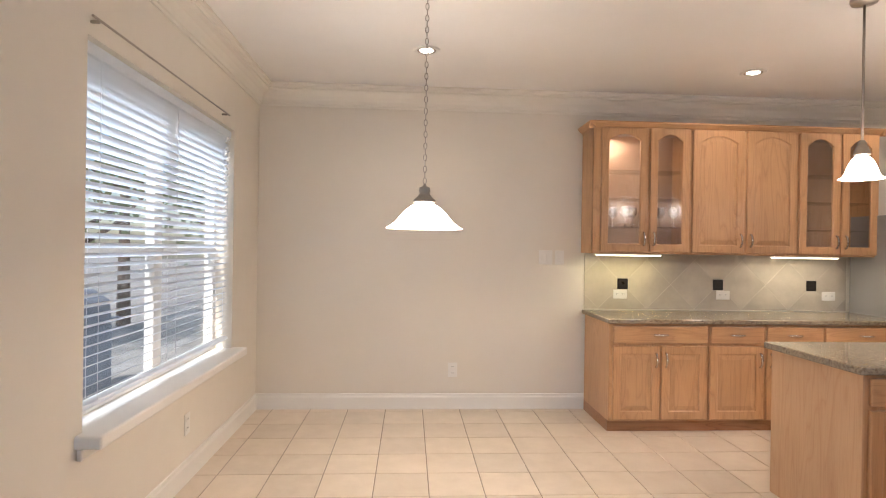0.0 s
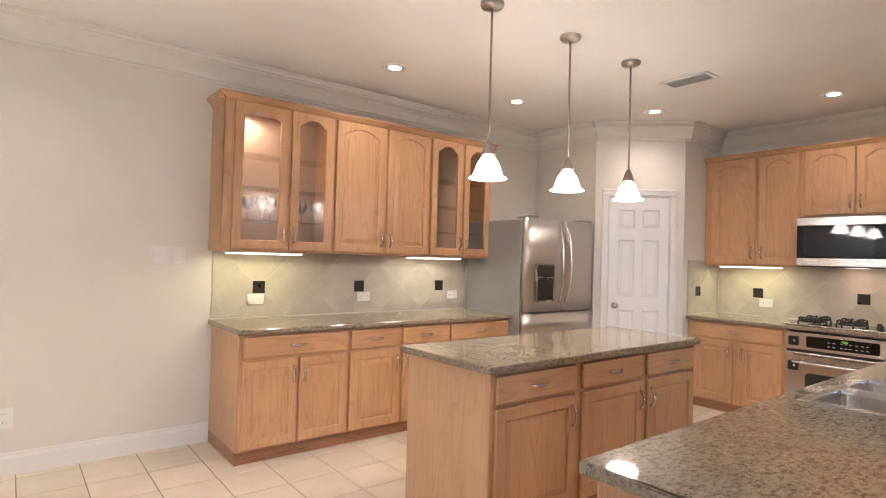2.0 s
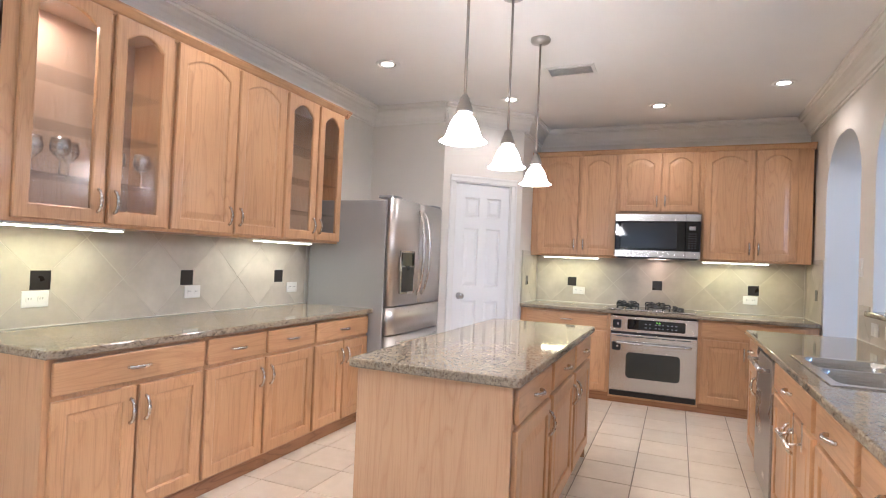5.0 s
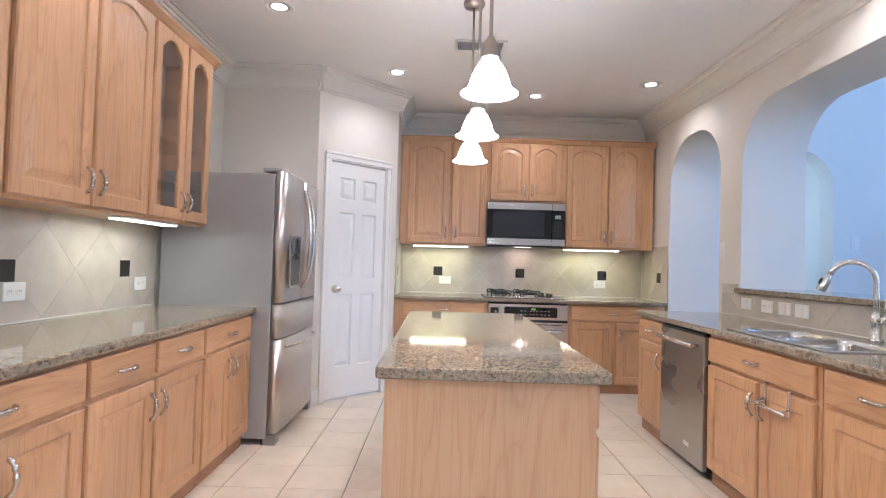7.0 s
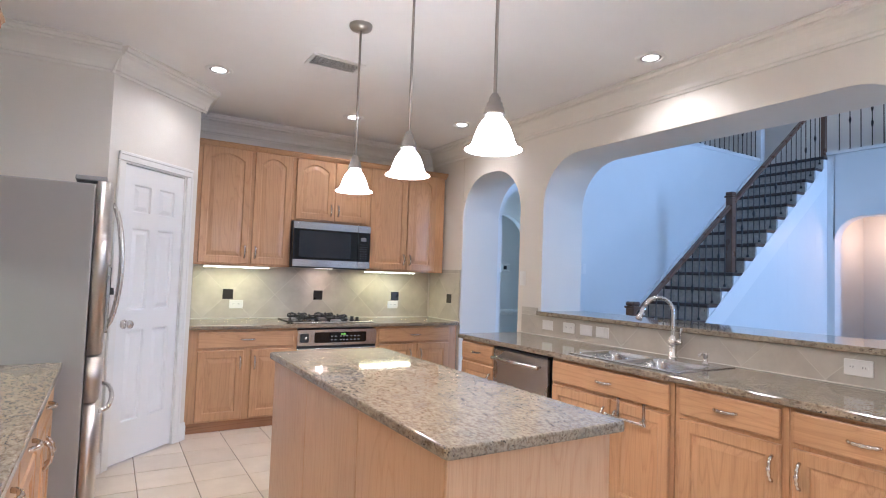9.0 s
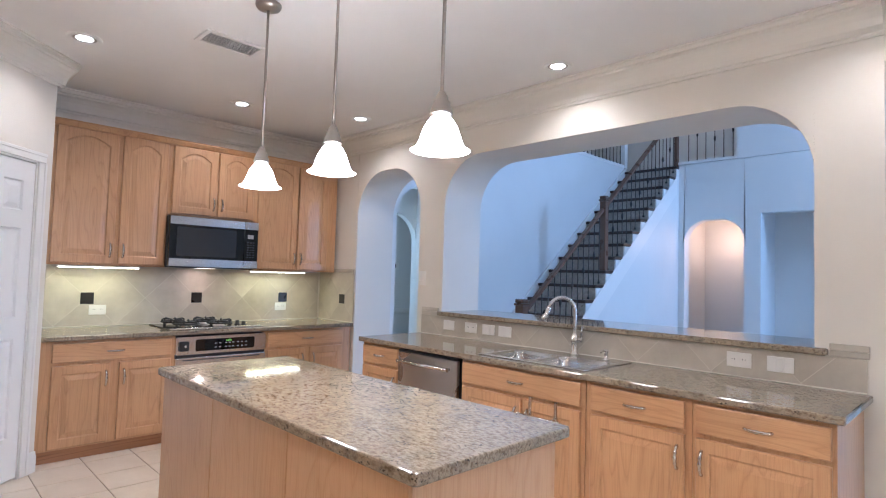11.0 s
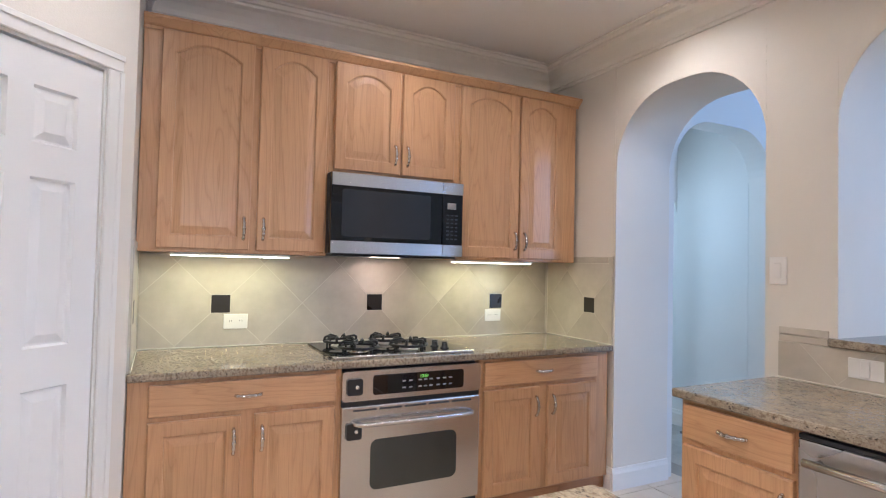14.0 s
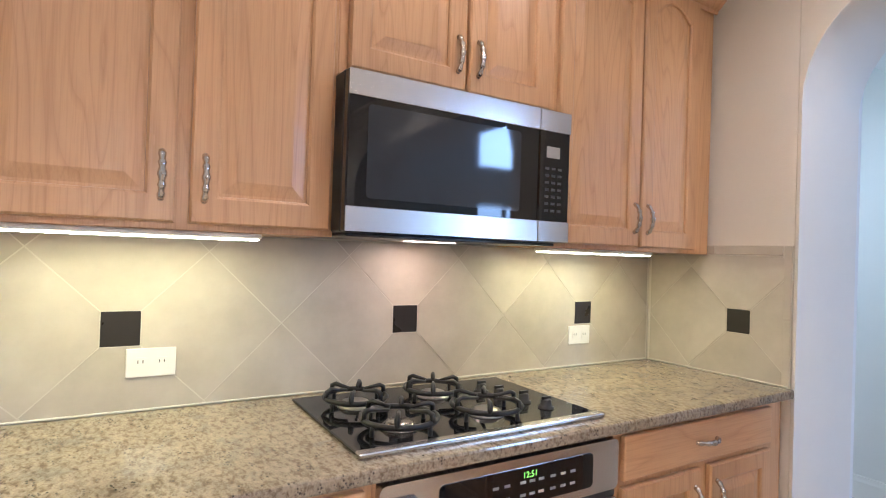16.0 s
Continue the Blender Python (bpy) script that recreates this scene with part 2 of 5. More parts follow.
CAULK = paint("caulk", (0.70, 0.67, 0.58), 0.6, 0.04, 0.1)
# black glass lightened to grey, the colour standing in for reflections
OVENG = paint("oven_glass", (0.040, 0.042, 0.038), 0.10, 0.1, 0.0)
BLACKP = paint("black_plastic", (0.014, 0.014, 0.015), 0.35, 0.04, 0.1)
IRON = paint("cast_iron", (0.012, 0.012, 0.013), 0.42, 0.08, 0.3, 220)
PLATE = paint("white_plastic", (0.80, 0.78, 0.74), 0.32, 0.01, 0.0)
SLOT = paint("dark_slot", (0.05, 0.05, 0.05), 0.5, 0.02, 0.0)
DOORW = paint("door_paint", (0.82, 0.81, 0.79), 0.38, 0.015, 0.10, 90)
FLOORT = tile_clay("floor_tile", (0.66, 0.565, 0.45), (0.75, 0.655, 0.54), 0.30)
GROUT = paint("floor_grout", (0.30, 0.235, 0.17), 0.9, 0.08, 0.5, 200)
SPLASH = tile_clay("splash_tile", (0.44, 0.395, 0.325), (0.56, 0.51, 0.43), 0.42, 5.0)
SPGROUT = paint("splash_grout", (0.62, 0.575, 0.49), 0.85, 0.04, 0.3, 250)
DARKT = paint("dark_tile", (0.022, 0.018, 0.015), 0.30, 0.15, 0.15, 60)
CLEAR = glass("cabinet_glass", (0.985, 0.99, 0.985), polish=0.16)
SHELFG = glass("shelf_glass", (0.975, 0.985, 0.98), sheen=0.02)
GOBLET = glass("goblet_glass", (0.97, 0.97, 0.97), sheen=0.34, polish=0.06)
PANE = glass("window_glass", (0.96, 0.98, 1.0))
MILK = glow("lit_shade_glass", (1.0, 0.91, 0.82), 27.0)
BULBG = glow("lit_bulb", (1.0, 0.90, 0.78), 14.0)
TUBEG = glow("lit_tube", (1.0, 0.95, 0.72), 9.0)
DIGIT = glow("green_digits", (0.35, 1.0, 0.15), 0.7)
SLAT = paint("blind_slat", (0.82, 0.82, 0.81), 0.45, 0.02, 0.05)


def let_through(m, c, share):
    """Adds light that seeps through a thin sheet."""
    nt = m.node_tree
    out, b = nt.nodes["Material Output"], nt.nodes["Principled BSDF"]
    tr, mx = nt.nodes.new("ShaderNodeBsdfTranslucent"), nt.nodes.new("ShaderNodeMixShader")
    tr.inputs[0].default_value = (*c, 1)
    mx.inputs[0].default_value = share
    nt.links.new(b.outputs[0], mx.inputs[1])
    nt.links.new(tr.outputs[0], mx.inputs[2])
    nt.links.new(mx.outputs[0], out.inputs["Surface"])


let_through(SLAT, (0.90, 0.92, 0.95), 0.65)
DARKW = paint("dark_stained_wood", (0.042, 0.022, 0.014), 0.35, 0.25, 0.2, 90)
RAILW = paint("brown_rail_wood", (0.115, 0.058, 0.034), 0.30, 0.25, 0.15, 90)
CARPET = paint("riser_carpet", (0.44, 0.40, 0.35), 0.95, 0.18, 0.9, 260, blotch=30.0)
HALLT = tile_clay("hall_tile", (0.42, 0.40, 0.36), (0.54, 0.51, 0.46), 0.35)
LFLOOR = paint("living_floor", (0.40, 0.36, 0.31), 0.5, 0.1, 0.3)
SOIL = paint("patio_ground", (0.45, 0.445, 0.43), 0.9, 0.15, 0.5, 30)
LEAF = paint("foliage", (0.12, 0.15, 0.09), 0.7, 0.4, 0.6, 40)
let_through(LEAF, (0.42, 0.50, 0.28), 0.5)
BARK = paint("bark", (0.14, 0.11, 0.09), 0.9, 0.3, 0.8, 30)
FENCEW = paint("fence_wood", (0.55, 0.49, 0.42), 0.85, 0.15, 0.5, 60)
# grill paled towards blue: distance haze is put into its base colour
GRILLM = paint("hazed_grill_cover", (0.20, 0.225, 0.27), 0.6, 0.2, 0.4, 80)


# ---- mesh helpers ----
def box(bm, x0, x1, y0, y1, z0, z1, bevel=0.0, seg=1):
    vs = [bm.verts.new(p) for p in ((x0, y0, z0), (x1, y0, z0), (x1, y1, z0), (x0, y1, z0), (x0, y0, z1), (x1, y0, z1), (x1, y1, z1), (x0, y1, z1))]
    fs = [bm.faces.new([vs[i] for i in q]) for q in ((3, 2, 1, 0), (4, 5, 6, 7), (0, 1, 5, 4), (1, 2, 6, 5), (2, 3, 7, 6), (3, 0, 4, 7))]
    if bevel:
        bmesh.ops.bevel(bm, geom=list({e for f in fs for e in f.edges}), offset=bevel, segments=seg, affect="EDGES", profile=0.5)


def lathe(bm, profile, seg=28, x=0.0, y=0.0, closed=False):
    """Turns (radius, height) pairs round an upright line."""
    rings = []
    for r, z in profile:
        rings.append([bm.verts.new((x + r * math.cos(2 * math.pi * k / seg), y + r * math.sin(2 * math.pi * k / seg), z)) for k in range(seg)])
    for a, b in zip(rings, rings[1:]):
        for k in range(seg):
            bm.faces.new((a[k], a[(k + 1) % seg], b[(k + 1) % seg], b[k])).smooth = True
    if closed:
        bm.faces.new(rings[0][::-1])
        bm.faces.new(rings[-1])


def sweep(bm, pts, radii, seg=8):
    """A round bar along points, with a radius at each."""
    pts = [Vector(p) for p in pts]
    if not isinstance(radii, (list, tuple)):
        radii = [radii] * len(pts)
    rings, ref = [], None
    for k, p in enumerate(pts):
        d = (pts[min(k + 1, len(pts) - 1)] - pts[max(k - 1, 0)]).normalized()
        if ref is None:
            ref = d.orthogonal().normalized()
        u = (ref - d * ref.dot(d)).normalized()
        ref, v = u, d.cross(u)
        rings.append([bm.verts.new(p + radii[k] * (u * math.cos(2 * math.pi * j / seg) + v * math.sin(2 * math.pi * j / seg))) for j in range(seg)])
    for a, b in zip(rings, rings[1:]):
        for j in range(seg):
            bm.faces.new((a[j], a[(j + 1) % seg], b[(j + 1) % seg], b[j])).smooth = True
    bm.faces.new(rings[0][::-1])
    bm.faces.new(rings[-1])


def slab(bm, outline, y0, y1, axis="y"):
    """A flat outline pulled out to a thickness. Outline pairs are (x, z) for axis y, (x, y) for z, (y, z) for x."""
    def at(p, d):
        return {"y": (p[0], d, p[1]), "z": (p[0], p[1], d), "x": (d, p[0], p[1])}[axis]
    a, b = [bm.verts.new(at(p, y0)) for p in outline], [bm.verts.new(at(p, y1)) for p in outline]
    bm.faces.new(a)
    bm.faces.new(b[::-1])
    for k in range(len(a)):
        j = (k + 1) % len(a)
        bm.faces.new((a[j], a[k], b[k], b[j]))


def rounded(x0, x1, z0, z1, r, seg=5):
    out = []
    for cx, cz, a0 in ((x1 - r, z0 + r, -90), (x1 - r, z1 - r, 0), (x0 + r, z1 - r, 90), (x0 + r, z0 + r, 180)):
        for k in range(seg + 1):
            a = radians(a0 + 90 * k / seg)
            out.append((cx + r * math.cos(a), cz + r * math.sin(a)))
    return out


def to_mesh(name, bm, material):
    bmesh.ops.recalc_face_normals(bm, faces=bm.faces[:])
    me = bpy.data.meshes.new(name)
    bm.to_mesh(me)
    bm.free()
    for m in material if isinstance(material, (list, tuple)) else (material,):
        me.materials.append(m)
    return me


def part(name, bm, material, parent=None, label=""):
    ob = new(name, bm if isinstance(bm, bpy.types.Mesh) else to_mesh(name, bm, material))
    ob.parent = parent
    return tagged(ob, label)


def thing(name, label, category, m=None, group="", kind=""):
    ob = new(name)
    ob.matrix_world = m or Matrix()
    ob.empty_display_size = 0.1
    return tagged(ob, label, category, group, kind)


def structure(name, bm, material, label, category):
    return tagged(part(name, bm, material), label, category, kind="structure")


def bm_box(*a, **k):
    bm = bmesh.new()
    box(bm, *a, **k)
    return bm


# ---- structure ----
def wall(bm, axis, a0, a1, z0, z1, d0, d1, openings):
    """A wall along x or y from a0 to a1, between the faces d0 and d1. Openings: (from, to, bottom, top, corner radius)."""
    cuts = {a0, a1}
    for o0, o1, _, _, r in openings:
        cuts |= {o0, o1}
        if r:
            for k in range(1, 11):
                s = r * (1 - math.cos(math.pi / 2 * k / 10))
                cuts |= {round(o0 + s, 5), round(o1 - s, 5)}
    cuts = sorted(c for c in cuts if a0 <= c <= a1)

    def top(o, a):
        o0, o1, _, t, r = o
        s = min(a - o0, o1 - a)
        return t if s >= r or not r else t - r + math.sqrt(max(0, r * r - (r - s) ** 2))

    def quad(ps):
        pts = [((a, d, z) if axis == "x" else (d, a, z)) for a, d, z in ps]
        if (Vector(pts[0]) - Vector(pts[1])).length < 1e-5 or (Vector(pts[2]) - Vector(pts[3])).length < 1e-5:
            pts = [p for i, p in enumerate(pts) if (Vector(p) - Vector(pts[i - 1])).length > 1e-5]
        if len(pts) > 2:
            bm.faces.new([bm.verts.new(p) for p in pts])

    for p, q in zip(cuts, cuts[1:]):
        hole = next((o for o in openings if o[0] - 1e-6 <= p and q <= o[1] + 1e-6), None)
        pieces = [(z0, z0, z1, z1)] if not hole else [(top(hole, p), top(hole, q), z1, z1)] + ([(z0, z0, hole[2], hole[2])] if hole[2] > z0 else [])
        for bp, bq, tp, tq in pieces:
            for d in (d0, d1):
                quad([(p, d, bp), (q, d, bq), (q, d, tq), (p, d, tp)])
        quad([(p, d0, z1), (q, d0, z1), (q, d1, z1), (p, d1, z1)])
        quad([(p, d0, z0), (q, d0, z0), (q, d1, z0), (p, d1, z0)])
        if hole:
            quad([(p, d0, top(hole, p)), (q, d0, top(hole, q)), (q, d1, top(hole, q)), (p, d1, top(hole, p))])
            if hole[2] > z0:
                quad([(p, d0, hole[2]), (q, d0, hole[2]), (q, d1, hole[2]), (p, d1, hole[2])])
    for o in openings:
        for a in (o[0], o[1]):
            if a0 < a < a1:
                quad([(a, d0, max(o[2], z0)), (a, d1, max(o[2], z0)), (a, d1, top(o, a)), (a, d0, top(o, a))])
    for a in (a0, a1):
        if not any(abs(a - o[0]) < 1e-6 or abs(a - o[1]) < 1e-6 for o in openings):
            quad([(a, d0, z0), (a, d1, z0), (a, d1, z1), (a, d0, z1)])
    bmesh.ops.remove_doubles(bm, verts=bm.verts[:], dist=1e-4)


def soften(ob, width=0.02, seg=3):
    mod = ob.modifiers.new("rounded_edges", "BEVEL")
    mod.width, mod.segments, mod.limit_method, mod.angle_limit = width, seg, "ANGLE", radians(40)
    mod.harden_normals = True
    for p in ob.data.polygons:
        p.use_smooth = True
    ob.data.set_sharp_from_angle(angle=radians(40))


def make_wall(name, axis, a0, a1, z0, z1, d0, d1, openings, label, material=None, round_edges=0.0):
    bm = bmesh.new()
    wall(bm, axis, a0, a1, z0, z1, d0, d1, openings)
    ob = structure(name, bm, material or WALL, label, "wall")
    if round_edges:
        soften(ob, round_edges)
    return ob


WIN = (2.56, 4.37, 0.665, 2.225, 0.0)
BIG = (2.02, 4.635, 1.056, 2.365, 0.40)
ARCH = (4.935, 5.856, 0.0, 2.365, 0.40)
make_wall("wall_north", "x", W - 0.2, E + 0.2, 0, CEIL, N + 0.01, N + 0.2, [], "cream painted drywall wall")
make_wall("wall_west", "y", LS - 0.2, N + 0.01, 0, CEIL, W - 0.2, W, [(-3.9, -2.5, 0.6, 2.35, 0.0), WIN], "cream painted drywall wall with deep window openings")
make_wall("wall_west_upper", "y", LS - 0.2, SB, CEIL, TALL, W - 0.2, W, [(-3.9, -2.5, 3.0, 4.5, 0.5)], "pale painted upper wall with arched window", LIVING)
make_wall("wall_east", "y", S - 0.02, 3.66, 0, CEIL, E + 0.01, E + 0.2, [], "cream painted drywall wall behind the range")
arch_wall = make_wall("wall_south", "x", 1.74, LE, 0, CEIL, SB, S - 0.01, [BIG, ARCH], "thick cream wall with serving opening and arched doorway", round_edges=0.022)
make_wall("wall_south_end", "x", LE, E + 0.009, 0, CEIL, SB + 0.01, S - 0.01, [], "cream painted drywall wall stub")
make_wall("header_wall", "x", W, 1.74, 2.45, CEIL, SB, S - 0.01, [], "cream painted header over the nook entry")
make_wall("wall_south_upper", "x", W, 7.4, CEIL, TALL, SB, S - 0.01, [], "tall pale painted wall above the serving opening", LIVING)
# pantry
make_wall("pantry_wall_west", "y", 4.233, N + 0.01, 0, CEIL, 5.203, 5.30, [], "pale painted pantry wall beside the fridge")
make_wall("pantry_wall_south", "x", 5.797, E + 0.01, 0, CEIL, 3.64, 3.74, [], "cream painted pantry wall beside the counter")
DIAG = Vector((5.797 - 5.203, 3.64 - 4.233, 0))
DLEN = DIAG.length
DROT = math.degrees(math.atan2(DIAG.y, DIAG.x))
DOORW0, DOORW1 = 0.125, 0.715
diag = make_wall("pantry_wall_diagonal", "x", 0, DLEN, 0, CEIL, 0, 0.09, [(DOORW0, DOORW1, 0, 2.04, 0.0)], "pale painted diagonal wall with pantry doorway")
diag.matrix_world = pose(5.203, 4.233, 0, 0, 0, DROT)
# living room and hall
make_wall("living_wall_south", "x", W, 4.99, 0, 3.26, LS - 0.2, LS, [(1.6, 3.80, 0, 2.43, 0.0), (4.02, 4.88, 0, 2.36, 0.34)], "white wall with arched niche and wide doorway", LIVING, 0.02)
make_wall("living_wall_south_upper", "x", W, 4.12, 3.26, TALL, LS - 0.2, LS, [], "white upper wall beside the balcony", LIVING)
make_wall("living_wall_east", "y", -4.45, SB - 0.002, 0, 3.30, LE, 6.05, [(-0.42, 0.60, 0, 2.36, 0.36)], "white stair wall with arched passage to the hall", LIVING)
make_wall("hall_wall_west", "y", -6.2, -0.42, 0, 3.295, 6.052, 6.78, [], "plain wall block between stairs and hall", LIVING)
make_wall("hall_arch", "y", -0.419, SB + 0.009, 0, 3.22, 6.70, 6.78, [(-0.418, 0.56, 0, 2.16, 0.36)], "thin white arched wall across the hall", LIVING)
make_wall("hall_wall_east", "y", -1.6, 2.2, 0, 3.3, 7.15, 7.3, [], "pale hall wall", LIVING)
make_wall("hall_wall_south", "x", 6.78, 7.15, 0, 3.3, -1.7, -1.6, [], "pale hall wall", LIVING)
make_wall("hall_wall_north", "x", 6.71, 7.15, 0, 3.3, 2.1, 2.2, [], "pale hall wall", LIVING)
make_wall("gallery_wall_east", "y", -6.3, 0.66, 3.3, TALL, 7.3, 7.4, [], "plain upper hall wall", LIVING)
make_wall("landing_wall_south", "x", W, 7.4, 0, TALL, -6.4, -6.2, [], "plain wall closing the landing and the room behind", LIVING)
make_wall("niche_side_wall", "y", -6.2, LS - 0.2, 0, TALL, W - 0.2, W, [], "plain closing wall", LIVING)
make_wall("niche_side", "y", -6.2, LS - 0.2, 0, 3.0, 4.91, 4.99, [], "plain wall behind the stairs", LIVING)
make_wall("niche_back", "x", 3.2, 4.91, 0, 2.9, -5.5, -5.4, [], "pale niche back wall", LIVING)
make_wall("room_divider", "y", -6.2, LS - 0.2, 0, 2.9, 3.86, 3.94, [], "plain wall between niche and side room", LIVING)
structure("ceiling", bm_box(W - 0.2, E + 0.2, S - 0.012, N + 0.2, CEIL, CEIL + 0.12), CEILING, "flat off-white textured kitchen ceiling", "ceiling")
structure("ceiling_living", bm_box(W - 0.2, 7.5, -6.4, S - 0.01, TALL, TALL + 0.1), CEILING, "high white living room ceiling", "ceiling")
structure("ceiling_hall", bm_box(6.052, 7.2, -0.418, 2.2, 3.22, 3.295), CEILING, "plain white hall ceiling", "ceiling")
structure("floor_base", bm_box(W - 0.2, E + 0.2, SB - 0.02, N + 0.2, -0.14, FZ - 0.005), GROUT, "beige grout bed of the tiled kitchen floor", "floor")
structure("floor_living", bm_box(W - 0.2, 7.5, -6.4, SB - 0.02, -0.14, FZ - 0.006), LFLOOR, "plain living room floor", "floor")
structure("floor_upper", bm_box(3.2, 7.3, -6.2, -4.655, 3.02, 3.23), LIVING, "upper landing floor slab with white edge", "floor")
structure("floor_gallery", bm_box(6.052, 7.3, -4.65, 0.655, 3.296, 3.34), LIVING, "upper gallery floor", "floor")


def strip(bm, profile, p0, p1, inward):
    """A moulding: (reach from the wall, height) pairs drawn from p0 to p1."""
    p0, p1, n = Vector(p0), Vector(p1), Vector(inward).normalized()
    a = [bm.verts.new((p0 + n * d + Vector((0, 0, z)))) for d, z in profile]
    b = [bm.verts.new((p1 + n * d + Vector((0, 0, z)))) for d, z in profile]
    for k in range(len(a)):
        j = (k + 1) % len(a)
        bm.faces.new((a[k], a[j], b[j], b[k]))
    bm.faces.new(a[::-1])
    bm.faces.new(b)


CROWN = [(0, -0.165), (0.010, -0.165), (0.014, -0.150), (0.024, -0.146), (0.030, -0.120), (0.048, -0.088), (0.074, -0.062), (0.098, -0.050),
         (0.100, -0.038), (0.114, -0.034), (0.118, -0.012), (0.130, -0.010), (0.130, 0.0), (0, 0)]
BASE = [(0, 0), (0.016, 0), (0.016, 0.10), (0.011, 0.112), (0.009, 0.130), (0, 0.132)]


def moulding(name, profile, z, p0, p1, inward, label, material=None):
    bm = bmesh.new()
    strip(bm, [(d, z + h) for d, h in profile], (*p0, 0), (*p1, 0), (*inward, 0))
    return structure(name, bm, material or WHITE, label, "moulding")


C = CEIL - 0.001
crown_label = "wide stepped white crown moulding"
for p0, p1, n in (((W, N + 0.01), (5.203, N + 0.01), (0, -1)), ((W, S - 0.01), (W, N + 0.01), (1, 0)), ((5.203, N + 0.01), (5.203, 4.20), (-1, 0)),
                  ((5.203 - 0.02, 4.253), (5.797 + 0.03, 3.61), (-1, -1)), ((5.78, 3.64), (E, 3.64), (0, -1)),
                  ((E + 0.01, 3.64), (E + 0.01, S - 0.01), (-1, 0)), ((1.74, S - 0.01), (E + 0.01, S - 0.01), (0, 1))):
    moulding("crown", CROWN, C, p0, p1, n, crown_label, CROWNP)
for p0, p1, n in (((W, N + 0.01), (1.86, N + 0.01), (0, -1)), ((W, S), (W, N + 0.01), (1, 0)), ((5.203, 4.3), (5.203, 4.9), (-1, 0)),
                  ((5.856, S - 0.01), (6.0, S - 0.01), (0, 1)), ((4.90, S - 0.01), (4.935, S - 0.01), (0, 1)), ((5.856, SB), (5.856, S + 0.003), (-1, 0)), ((4.935, SB), (4.935, S + 0.003), (1, 0)),
                  ((7.15, -1.6), (7.15, 2.1), (-1, 0)), ((LE, -0.42), (6.78, -0.42), (0, 1))):
    moulding("baseboard", BASE, FZ, p0, p1, n, "white painted baseboard")
dn = Vector((DIAG.y, -DIAG.x)).normalized()
du = DIAG.xy.normalized()
for s0, s1 in ((0.0, DOORW0 - 0.06), (DOORW1 + 0.06, DLEN)):
    moulding("baseboard", BASE, FZ, Vector((5.203, 4.233)) + du * s0, Vector((5.203, 4.233)) + du * s1, dn, "white painted baseboard")
RAIL = [(0, 0), (0.012, 0.0), (0.02, 0.02), (0.02, 0.05), (0.012, 0.07), (0, 0.07)]
moulding("chair_rail", RAIL, 0.86, (7.15, -1.6), (7.15, 2.1), (-1, 0), "white chair rail moulding")


# ---- windows ----
def window(name, x, y0, y1, z0, z1, label, mullion=True):
    root = thing(name, label, "window", pose(x, y0, z0), kind="structure")
    w, h = y1 - y0, z1 - z0
    bm = bmesh.new()
    for a in ((0, 0.045, 0, h), (w - 0.045, w, 0, h)):
        box(bm, -0.05, 0, a[0], a[1], a[2], a[3], 0.004)
    for a in ((0, 0.045), (h - 0.045, h)):
        box(bm, -0.05, 0, 0.045, w - 0.045, a[0], a[1], 0.004)
    if mullion:
        box(bm, -0.05, 0, w / 2 - 0.05, w / 2 + 0.05, 0.045, h - 0.045, 0.004)
        for a, b in ((0.045, w / 2 - 0.05), (w / 2 + 0.05, w - 0.045)):
            box(bm, -0.045, 0.004, a, b, h * 0.44, h * 0.44 + 0.05, 0.004)
    part("window_frame", bm, WHITE, root)
    for a, b in ((0.045, w / 2 - 0.05), (w / 2 + 0.05, w - 0.045)) if mullion else ((0.045, w - 0.045),):
        for c, d in ((0.045, h * 0.44), (h * 0.44 + 0.05, h - 0.045)) if mullion else ((0.045, h - 0.045),):
            p = part("pane", bm_box(-0.03, -0.024, a, b, c, d), PANE, root, "clear window pane")
            p.visible_shadow = False
    return root


nook_win = window("window_1", W - 0.12, WIN[0], WIN[1], WIN[2], WIN[3], "white framed double sash window above a deep sill")
bm = bm_box(W - 0.12, W + 0.100, WIN[0] - 0.05, WIN[1] + 0.05, 0.612, 0.666, 0.010, 3)
sill = structure("window_sill", bm, WHITE, "white painted window stool", "sill")
part("apron", bm_box(W + 0.001, W + 0.022, WIN[0] - 0.04, WIN[1] + 0.03, 0.565, 0.6115, 0.004), WHITE, sill)
window("window_2", W - 0.12, -3.9, -2.5, 0.6, 2.35, "tall white living room window")
window("window_3", W - 0.12, -3.9, -2.5, 3.0, 4.5, "upper white living room window", False)


